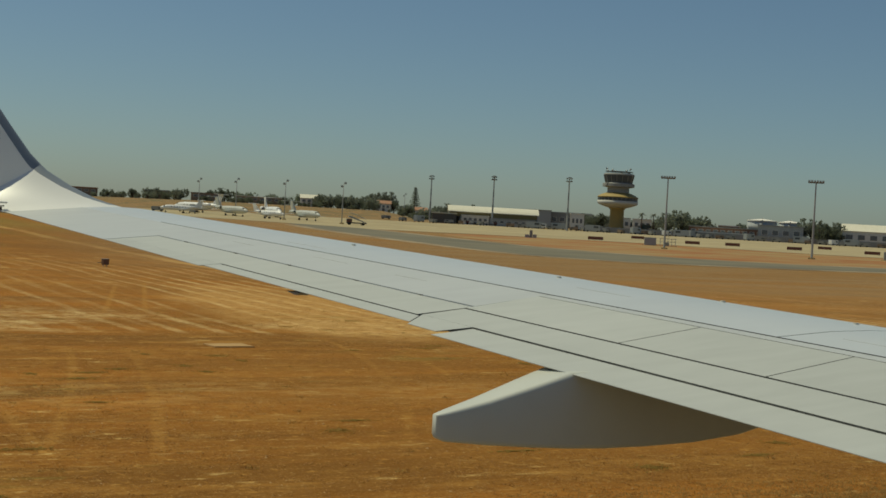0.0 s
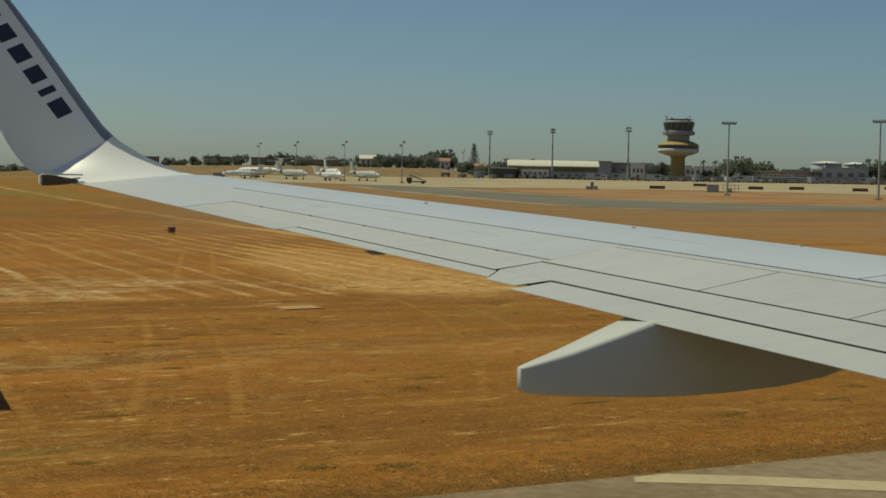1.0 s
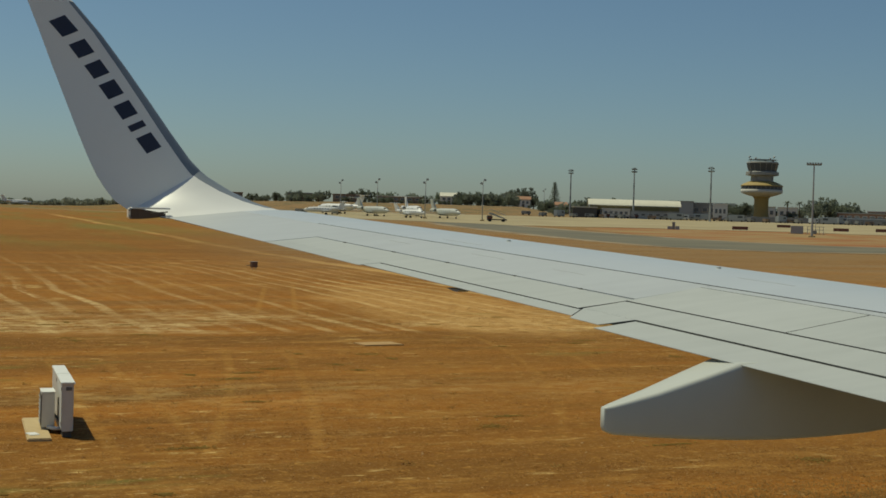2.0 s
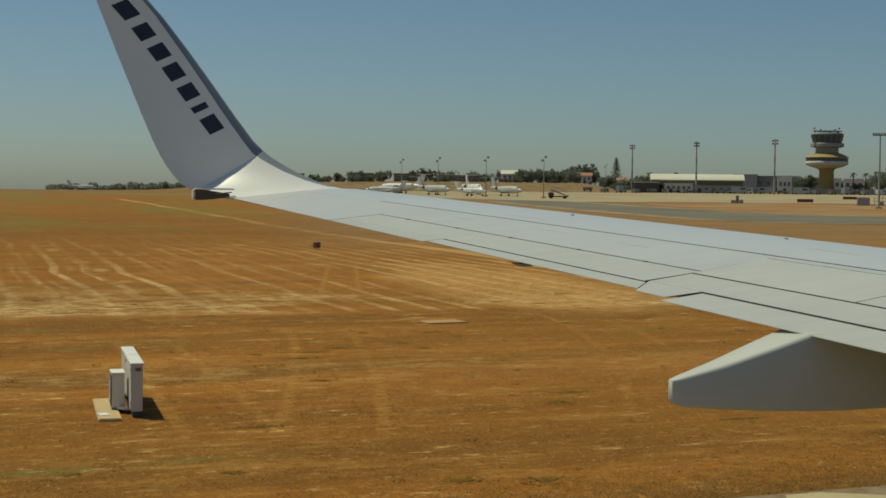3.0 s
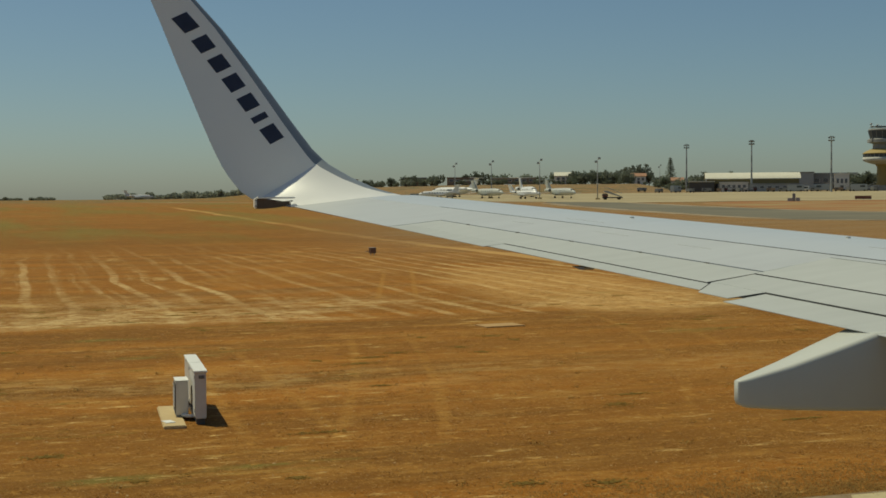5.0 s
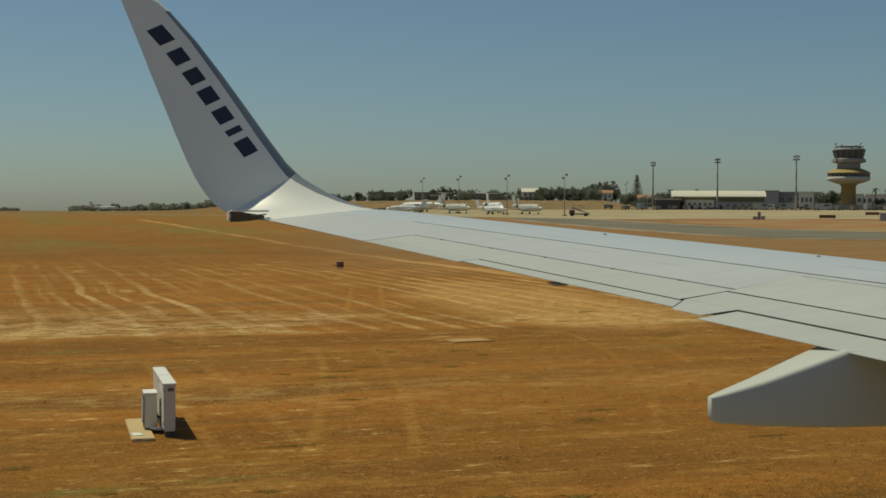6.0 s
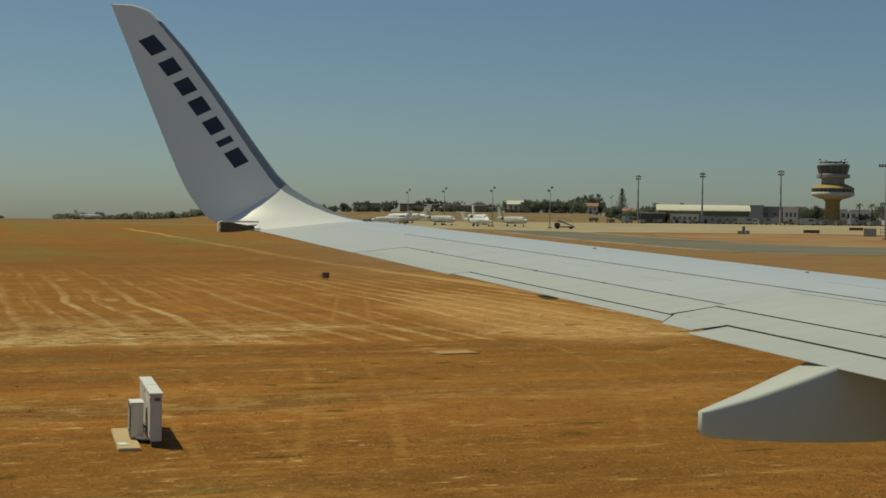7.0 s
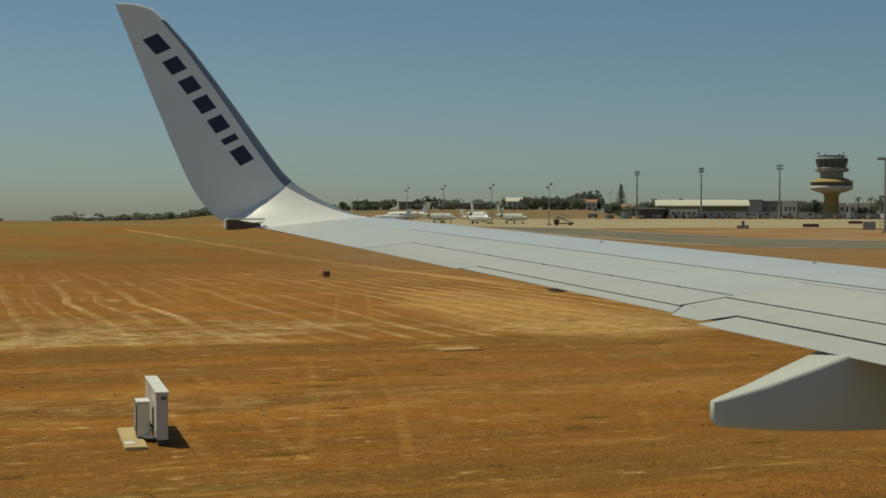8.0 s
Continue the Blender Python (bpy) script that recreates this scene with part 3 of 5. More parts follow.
    skin("flap_end", 0.916, 1.0, 8.79, 9.317, M_FLAP, wing, nu=3, ny=2, lift=-0.004, y1b=9.09, free=True)
    skin("rear_flap", 0.9195, 1.022, ROOT_Y, 8.775, M_FLAP, wing, nu=4, ny=16, lift=-0.012, y1b=8.735, free=True, thick=0.02)
    # small fasteners and vents seen on the skin
    for u, y in ((0.30, 12.4), (0.22, 7.9), (0.2, 9.0), (0.26, 10.3)):
        p = on_wing(u, y)
        bm = tube([(p - Vector((0, 0, 0.01)), 0.028), (p + Vector((0, 0, 0.012)), 0.02)], 8)
        part("vortex_generator", bm, M_FLAP, wing)
    build_winglet(wing)
    build_fairing(wing)
    return wing


def fold_path(u):
    """Across the tip at one chord fraction: a rising curve from the wing to the crease, then the foot of the blade, as (y, height above the eye, inward normal)."""
    start, foot, lean = Vector((15.60, -0.105)), Vector((16.285, -0.039)), 0.34
    crease = -0.035 + 0.505 - 0.60 * u + 0.10 * u * u
    top = Vector((foot.x + lean * (crease - foot.y), crease))
    rise0, rise1 = 0.096, math.tan(radians(46 - 30 * u))
    yq = (top.y - start.y + rise0 * start.x - rise1 * top.x) / (rise0 - rise1)
    yq = min(max(yq, start.x + 0.15), top.x - 0.02)
    mid = Vector((yq, start.y + rise0 * (yq - start.x)))
    out = []
    for k in range(17):
        w = k / 16
        p = start * (1 - w) ** 2 + mid * 2 * w * (1 - w) + top * w * w
        d = ((mid - start) * (1 - w) + (top - mid) * w).normalized()
        out.append((p, Vector((-d.y, d.x))))
    d = Vector((lean, 1.0)).normalized()
    end = Vector((foot.x + lean * (0.603 - foot.y), 0.603))
    return out + [(top.lerp(end, k / 6), Vector((-d.y, d.x))) for k in range(7)]


def build_winglet(wing):
    # stations: centre line in y and height above the eye, front and rear edge in x
    st = [(15.60, -0.105, 5.44, 3.50), (15.86, -0.080, 5.22, 3.36), (16.06, -0.025, 5.00, 3.19), (16.24, 0.08, 4.69, 3.04), (16.35, 0.23, 4.40, 2.92),
          (16.375, 0.40, 4.15, 2.82), (16.41, 0.60, 3.95, 2.73), (16.46, 0.90, 3.73, 2.61), (16.53, 1.25, 3.49, 2.48), (16.61, 1.65, 3.21, 2.33), (16.67, 2.06, 2.90, 2.18), (16.72, 2.42, 2.58, 2.04), (16.735, 2.555, 2.42, 1.99), (16.74, 2.60, 2.26, 1.97)]
    fine = []
    for p, q in zip(st, st[1:]):
        fine += [tuple(a + (b - a) * k / 4 for a, b in zip(p, q)) for k in range(4)]
    st = [tuple(v * (1 + 0.0095 * max(p[1], 0)) for v in p) for p in fine + [st[-1]]]   # the blade leans outwards
    inner = [(0, 0), (0.01, 0.28), (0.04, 0.6), (0.08, 0.8), (0.13, 0.92), (0.2, 1.0), (0.3, 1.0), (0.4, 0.95), (0.52, 0.8), (0.65, 0.6), (0.75, 0.42), (0.85, 0.25), (0.93, 0.12), (1, 0.04)]
    n_u = len(inner)

    def edge(z, k):
        return ramp_at([(p[1], p[k]) for p in st], z)

    # the root climbs to a crease that is low at the rear edge and high at the front
    paths = [fold_path(u) for u, _ in inner]
    rows = []   # each row: inner points, outer points, height at the front edge
    for i in range(len(paths[0])):
        xf, xr = edge(paths[0][i][0].y, 2), edge(paths[-1][i][0].y, 3)
        c = xf - xr
        th = c * (0.060 - 0.008 * min(i / 6, 1))
        a, b = [], []
        for (u, k), path in zip(inner, paths):
            p, nrm = path[i]
            o, nv = Vector((xf - c * u, p.x, EYE + p.y)), Vector((0, nrm.x, nrm.y))
            a.append(o + nv * th * k), b.append(o - nv * th * 0.75 * k)
        rows.append((a, b, paths[0][i][0].y))
    foot = 16
    for i, (y, z, xf, xr) in enumerate(st):
        if z < 0.64:
            continue
        y1, z1 = st[i - 1][:2]
        y2, z2 = st[min(i + 1, len(st) - 1)][:2]
        t = Vector((0, y2 - y1, z2 - z1)).normalized()
        nv, c = Vector((0, -t.z, t.y)), xf - xr
        rows.append(([Vector((xf - c * u, y, EYE + z)) + nv * 0.052 * c * k for u, k in inner],
                     [Vector((xf - c * u, y, EYE + z)) - nv * 0.039 * c * k for u, k in inner], z))
    bm_in, bm_edge, bm_root = bmesh.new(), bmesh.new(), bmesh.new()
    last = len(rows) - 1
    for side in (0, 1):
        for i in range(last):
            if i == foot:
                continue   # the crease: two rows lie on each other
            for k in range(n_u - 1):
                quad = [rows[i][side][k], rows[i][side][k + 1], rows[i + 1][side][k + 1], rows[i + 1][side][k]]
                bm = bm_edge if k < 4 and -0.03 < rows[i][2] < 2.44 else bm_root if i < foot else bm_in
                bm.faces.new([bm.verts.new(p) for p in (quad if side == 0 else quad[::-1])])
    bm_in.faces.new([bm_in.verts.new(p) for p in rows[last][0] + rows[last][1][::-1][1:-1]])
    for bm in (bm_in, bm_edge, bm_root):
        bmesh.ops.remove_doubles(bm, verts=bm.verts, dist=0.0005)
    let = part("winglet", bm_in, M_WLET, wing, "upturned pale grey winglet with dark lettering bars", smooth=True)
    part("winglet_root", bm_root, M_WHITE, wing, "white blended winglet root", smooth=True)
    part("edge_band", bm_edge, M_EDGE, let, "slate blue leading edge band", smooth=True)

    def inside(u, z, off=0.004):
        """A place on the winglet's inner face: chord fraction and height above the eye."""
        for i in range(len(st) - 1):
            if st[i][1] <= z <= st[i + 1][1]:
                s = (z - st[i][1]) / (st[i + 1][1] - st[i][1])
                y, xf, xr = (st[i][k] + (st[i + 1][k] - st[i][k]) * s for k in (0, 2, 3))
                c = xf - xr
                k = ramp_at(inner, u)
                return Vector((xf - c * u, y - (0.052 * c * k + off) * 0.985, EYE + z + 0.052 * c * k * 0.14))
        return None

    # seven slanted bars where the airline's name stands
    for s0, s1 in ((0.0, 0.11), (0.165, 0.26), (0.31, 0.405), (0.45, 0.55), (0.598, 0.693), (0.74, 0.78), (0.825, 0.93)):
        bm = bmesh.new()
        z0, z1 = 2.30 - 1.68 * s0, 2.30 - 1.68 * s1
        grid = []
        for a in range(3):
            z = z0 + (z1 - z0) * a / 2
            w = st_width(st, z)
            lo, hi = 0.265 / w, 0.495 / w
            grid.append([bm.verts.new(inside(lo + (hi - lo) * b / 3, z - 0.09 * b / 3)) for b in range(4)])
        for p, q in zip(grid, grid[1:]):
            for k in range(3):
                bm.faces.new((p[k], q[k], q[k + 1], p[k + 1]))
        bmesh.ops.solidify(bm, geom=bm.faces[:], thickness=0.003)
        bmesh.ops.recalc_face_normals(bm, faces=bm.faces)
        part("marking_bar", bm, M_NAVY, let, "navy blue painted bar")
    # lamp housing at the rear corner of the tip
    bm = bmesh.new()
    loops = []
    for x, up, down, half in ((3.115, 0.0, -0.105, 0.045), (3.20, -0.004, -0.104, 0.05), (3.33, -0.022, -0.094, 0.04), (3.52, -0.05, -0.068, 0.010)):
        loops.append([bm.verts.new((x, 15.74 + a * half, EYE + (up if b > 0 else down) - (0.02 if b < 0 else 0) * abs(a))) for a, b in ((-1, -0.6), (-1, 0.6), (-0.4, 1), (0.4, 1), (1, 0.6), (1, -0.6))])
    for p, q in zip(loops, loops[1:]):
        for k in range(6):
            bm.faces.new((p[k], p[(k + 1) % 6], q[(k + 1) % 6], q[k]))
    bm.faces.new(loops[0]), bm.faces.new(loops[-1])
    bmesh.ops.recalc_face_normals(bm, faces=bm.faces)
    lamp = part("position_lamp", bm, M_COPPER, wing, "dark bronze position lamp housing at the tip")
    part("lamp_rim", box(3.088, 3.114, 15.69, 15.79, EYE - 0.118, EYE + 0.004, 0.012), M_BRASS, lamp, "polished lamp rim with its glint put into the colour")
    for dz in (-0.022, -0.092):
        part("fixing_bolt", tube([((3.101, 15.682, EYE + dz), 0.011), ((3.101, 15.692, EYE + dz), 0.013)], 8), M_STEEL, lamp, "small steel fixing bolt")
    part("lamp_cover", box(3.12, 3.56, 15.66, 15.79, EYE - 0.006, EYE + 0.012, 0.004), M_WLET, lamp, "pale cover strip")
    for x, y, z in ((3.33, 15.62, -0.045), (3.60, 15.56, -0.098)):
        part("static_wick", tube([((x, y, EYE + z - 0.006), 0.004), ((x + 0.08, y, EYE + z), 0.007), ((x + 0.19, y, EYE + z + 0.012), 0.007)], 8), M_DARK, wing, "thin dark static discharge wick", smooth=True)


def st_width(st, z):
    for p, q in zip(st, st[1:]):
        if p[1] <= z <= q[1]:
            s = (z - p[1]) / (q[1] - p[1])
            return p[2] - p[3] + ((q[2] - q[3]) - (p[2] - p[3])) * s
    return 1.0


def build_fairing(wing):
    """The canoe shaped fairing under the flap."""
    y0, k0 = 7.561, 1.0565
    bm = bmesh.new()
    # x, top, bottom, half width
    st = [(4.168, -1.118, -1.24, 0.025), (4.18, -1.115, -1.262, 0.035), (4.23, -1.10, -1.283, 0.055), (4.5, -1.025, -1.306, 0.11), (4.8, -0.93, -1.322, 0.16), (5.05, -0.85, -1.332, 0.19),
          (5.35, -0.84, -1.340, 0.19), (5.7, -0.84, -1.340, 0.17), (6.1, -0.84, -1.325, 0.165), (6.5, -0.85, -1.285, 0.15), (6.9, -0.88, -1.20, 0.12), (7.3, -0.90, -1.07, 0.07), (7.6, -0.92, -0.98, 0.02)]
    loops = []
    for x, zt, zb, w in st:
        x, zt, zb, w = x * k0 + 0.1690, zt * k0, zb * k0, w * 0.9755
        r = min(0.45 * w, 0.035)
        ring = []
        for a, b, sy, sz in ((w, zt, 1, 1), (-w, zt, -1, 1), (-w * 0.92, zb, -1, -1), (w * 0.92, zb, 1, -1)):
            for k in range(4):
                t = k / 3 * math.pi / 2
                if sy * sz > 0:
                    dy, dz = math.cos(t), math.sin(t)
                else:
                    dy, dz = math.sin(t), math.cos(t)
                rr = min(r, (zt - zb) * 0.4)
                ring.append(bm.verts.new((x, y0 + a - sy * rr + sy * rr * dy, EYE + b - sz * rr + sz * rr * dz)))
        loops.append(ring)
    n = len(loops[0])
    for p, q in zip(loops, loops[1:]):
        for k in range(n):
            bm.faces.new((p[k], p[(k + 1) % n], q[(k + 1) % n], q[k]))
    bm.faces.new(loops[0]), bm.faces.new(loops[-1])
    bmesh.ops.recalc_face_normals(bm, faces=bm.faces)
    part("flap_track_fairing", bm, M_POD, wing, "grey canoe shaped flap track fairing", smooth=True)


build_wing()


# ---------------------------------------------------------------- ground and pavements
def build_ground():
    radii = [0, 5, 10, 15, 20, 26, 33, 41, 50, 60, 72, 86, 100, 115] + [130 + 12 * k for k in range(50)] + [740, 760, 790, 830, 880, 940, 1020, 1150, 1400, 1900, 2800, 4600]
    azs = [k * 0.75 for k in range(-16, 94)] + [71 + k * 6 for k in range(46)]
    seg = len(azs)
    bm = bmesh.new()
    first = bm.verts.new((0, 0, 0))
    prev = None
    for r in radii[1:]:
        ring = []
        for a in azs:
            x, y = r * math.sin(radians(a)), r * math.cos(radians(a))
            ring.append(bm.verts.new((x, y, rise(x, y))))
        for k in range(seg):
            j = (k + 1) % seg
            if prev is None:
                bm.faces.new((first, ring[j], ring[k]))
            else:
                bm.faces.new((prev[k], prev[j], ring[j], ring[k]))
        prev = ring
    ob = part("ground", bm, M_GROUND, smooth=True)
    if ob.data.polygons[0].normal.z < 0:
        ob.data.flip_normals()
    return tagged(ob, "dry orange brown airfield soil with straw stubble", "ground", kind="structure")


def strip(name, near, far, mat, lift, label, category, cells=8, steps=6, kind="structure"):
    """A sheet between two edges that have as many points, laid on the field."""
    bm = bmesh.new()
    def fine(edge):
        out = []
        for p, q in zip(edge, edge[1:]):
            out += [(p[0] + (q[0] - p[0]) * k / steps, p[1] + (q[1] - p[1]) * k / steps) for k in range(steps)]
        return out + [edge[-1]]
    rows = []
    for p, q in zip(fine(near), fine(far)):
        row = []
        for k in range(cells + 1):
            x, y = p[0] + (q[0] - p[0]) * k / cells, p[1] + (q[1] - p[1]) * k / cells
            row.append(bm.verts.new((x, y, rise(x, y) + lift)))
        rows.append(row)
    for p, q in zip(rows, rows[1:]):
        for k in range(cells):
            bm.faces.new((p[k], q[k], q[k + 1], p[k + 1]))
    bmesh.ops.recalc_face_normals(bm, faces=bm.faces)
    if bm.faces[:][0].normal.z < 0:
        bmesh.ops.reverse_faces(bm, faces=bm.faces[:])
    rim = bmesh.ops.extrude_edge_only(bm, edges=[e for e in bm.edges if e.is_boundary])   # the edge goes down into the soil
    bmesh.ops.translate(bm, vec=(0, 0, -lift - 0.06), verts=[v for v in rim["geom"] if isinstance(v, bmesh.types.BMVert)])
    return tagged(part(name, bm, mat), label, category, kind=kind)


SHIFT = 14.7


def far_at(az, dist):
    """A place on the field by bearing and distance."""
    x, y = dist * math.sin(radians(az)) + SHIFT, dist * math.cos(radians(az))
    return x, y, rise(x, y)


def plan(points):
    return [far_at(a, d)[:2] for a, d in points]


build_ground()
strip("taxiway", [(-160, -9), (-40, -9), (40, -9), (260, -9)], [(-160, 14.3), (-40, 14.3), (40, 14.3), (260, 14.3)], M_DUSTROAD, 0.03, "dusty worn taxiway beside the dry field", "taxiway", cells=10)
strip("taxiway_line", [(10.05, 13.95), (10.4, 13.77), (11.33, 13.24), (12.66, 12.33), (15.0, 10.7), (18.0, 8.6)], [(10.2, 14.2), (10.72, 14.2), (11.68, 13.65), (13.06, 12.73), (15.4, 11.1), (18.4, 9.0)], M_LINE, 0.036, "cream painted taxiway line", "road marking", cells=2)
strip("taxiway", [(330, 143), (180, 142), (137, 142.5), (113, 146.5), (104, 158), (106, 180), (112, 215), (122, 265), (131, 300), (140, 330)],
      [(330, 157.5), (190, 156.5), (156, 160.5), (141, 170.5), (135, 186), (134, 205), (137, 235), (143, 275), (149, 305), (155, 330)], M_ASPHALT, 0.050, "grey asphalt taxiway curving to the apron", "taxiway")
strip("taxiway_shoulder", [(330, 157.4), (190, 156.4), (156, 160.4), (141, 170.4), (134.9, 186), (133.9, 205), (136.9, 235), (142.9, 275), (148.9, 305)],
      [(330, 160.2), (192, 159.2), (158, 163.4), (144, 173.4), (138.5, 188), (137.3, 206), (140.3, 236), (146.5, 276), (153, 306)], M_SHOULDER, 0.040, "pale dusty taxiway shoulder", "shoulder", cells=2)
strip("taxiway_shoulder", [(330, 140.0), (180, 139.0), (136, 139.6), (111, 143.6), (101.5, 157), (103.5, 181), (109, 216), (119, 266), (128, 301)],
      [(330, 143.1), (180, 142.1), (137, 142.6), (113.1, 146.6), (104.1, 158), (106.1, 180), (112.1, 215), (122.1, 265), (131.1, 300)], M_SHOULDER, 0.040, "pale dusty taxiway shoulder", "shoulder", cells=2)
strip("apron", plan([(5, 560), (9.5, 440), (14.5, 378), (21, 345), (24.5, 325), (27, 330), (29, 338), (36, 346), (42, 330), (50, 330), (62, 330)]),
      plan([(5, 566), (9.5, 447), (14.5, 520), (21, 550), (24.5, 552), (27, 556), (29, 575), (36, 585), (42, 585), (50, 585), (62, 585)]), M_APRON, 0.06, "sun bleached beige concrete apron", "apron", cells=16, steps=8)
strip("verge", plan([(27.2, 300), (29, 262), (32, 226), (36, 212), (41, 212), (50, 216), (62, 232)]),
      plan([(27.6, 322), (29, 334), (32, 340), (36, 341), (41, 326), (50, 326), (62, 326)]), M_VERGE, 0.035, "reddish bare earth verge between taxiway and apron", "verge", cells=12)


# ---------------------------------------------------------------- roadside cabinet
def build_cabinet():
    m = pose(3.60, 22.59, 0.0, 0, 0, -4.4)
    slab = tagged(part("concrete_pad", box(-0.73, -0.36, -0.30, 1.95, -0.05, 0.05, 0.015), M_SLAB), "sandy concrete pad beside the equipment cabinet", "concrete pad")
    slab.matrix_basis = m
    cab = tagged(empty("equipment_cabinet", m), "white steel equipment cabinet with two pale lids", "cabinet")
    # Shade below the cabinet is put into the plinth's dark colour.
    part("plinth", box(-0.17, -0.03, 0.04, 2.42, -0.03, 0.10, 0.006), M_DARK, cab, "recessed plinth, dark for the shade under the cabinet")
    body = part("body", box(-0.19, -0.01, 0.0, 2.46, 0.10, 0.865, 0.010), M_CABINET, cab)
    for y0, y1 in ((0.02, 1.22), (1.24, 2.44)):
        door = part("door", box(-0.200, -0.19, y0, y1, 0.13, 0.84, 0.004), M_CABINET, body, "white cabinet door")
        part("handle", box(-0.214, -0.200, (y0 + y1) / 2 - 0.012, (y0 + y1) / 2 + 0.012, 0.46, 0.58, 0.004), M_DARK, door, "dark door handle")
        for zz in (0.2, 0.76):
            part("hinge", box(-0.208, -0.200, y0 + 0.01, y0 + 0.03, zz, zz + 0.06), M_STEEL, door)
    for y0, y1 in ((-0.02, 1.225), (1.235, 2.48)):
        part("lid", box(-0.212, 0.012, y0, y1, 0.865, 0.90, 0.008), M_LID, cab, "pale overhanging lid")
    part("vent", box(-0.135, -0.035, -0.008, 0.0, 0.765, 0.825, 0.002), M_STEEL, body, "small grey ventilation grille")
    for k in range(4):
        part("vent_slat", box(-0.13, -0.04, -0.012, -0.008, 0.773 + k * 0.013, 0.779 + k * 0.013), M_DARK, body)
    # the cooling unit beside it
    ac = tagged(empty("air_conditioner", m @ pose(-0.475, 0.58, 0.0)), "white outdoor cooling unit on short feet", "air conditioner")
    for yy in (0.05, 0.38):
        part("foot", box(0.0, 0.21, yy, yy + 0.04, 0.048, 0.09, 0.004), M_STEEL, ac)
    part("body", box(0, 0.21, 0, 0.50, 0.09, 0.66, 0.012), M_CABINET, ac)
    grille = part("grille", box(-0.012, 0.0, 0.02, 0.48, 0.12, 0.62, 0.004), M_DARK, ac, "dark fan grille")
    part("fan_ring", tube([((-0.02, 0.25, 0.37), 0.17), ((-0.012, 0.25, 0.37), 0.18)], 20), M_STEEL, grille, "pale fan ring")
    for k in range(7):
        part("grille_bar", box(-0.026, -0.02, 0.03, 0.47, 0.15 + k * 0.07, 0.16 + k * 0.07), M_STEEL, grille)
    part("top", box(-0.01, 0.22, -0.01, 0.51, 0.66, 0.675, 0.004), M_LID, ac, "pale top panel")
    bm = tube([((0.20, 0.10, 0.30), 0.016), ((0.25, 0.05, 0.24), 0.020), ((0.32, -0.08, 0.12), 0.022), ((0.36, -0.16, 0.07), 0.02)], 8)
    part("hose", bm, M_DARK, ac, "dark insulated hose", smooth=True)
    bm = tube([((0.10, 0.02, 0.085), 0.03), ((0.2, -0.10, 0.082), 0.032), ((0.34, -0.14, 0.08), 0.03)], 8)
    part("hose", bm, M_LID, ac, "pale wrapped pipe", smooth=True)
    sheet = tagged(part("paper_sheet", box(-0.08, 0.08, -0.13, 0.13, 0.0, 0.010), M_LID), "pale flat plate lying on the pad", "plate")
    sheet.matrix_basis = pose(2.985, 22.78, 0.05, 0, 0, 12)


build_cabinet()


def build_field_things():
    # dark marker box in the stubble
    m = pose(24.6, 86.0, 0.0, 0, 0, 20) @ Matrix.Diagonal((0.62, 0.62, 0.66, 1))
    mk = tagged(empty("marker_box", m), "small dark field marker box on a stake", "marker")
    part("box", box(-0.35, 0.35, -0.22, 0.22, 0.18, 0.72, 0.04), M_BRICK, mk)
    for s in (-0.22, 0.22):
        part("leg", box(s - 0.03, s + 0.03, -0.03, 0.03, 0.0, 0.18), M_STEEL, mk)
    part("lid", box(-0.38, 0.38, -0.25, 0.25, 0.72, 0.76, 0.01), M_STEEL, mk, "weathered grey lid")
    part("arm", tube([((-0.35, 0, 0.4), 0.03), ((-0.95, 0, 0.38), 0.03)], 8), M_DARK, mk)
    cover = tagged(part("inspection_cover", box(-0.62, 0.62, -0.42, 0.42, -0.03, 0.035, 0.012), M_DUSTY), "dusty concrete inspection cover in the soil", "manhole cover")
    cover.matrix_basis = pose(14.4, 36.9, 0.0, 0, 0, 4)


build_field_things()


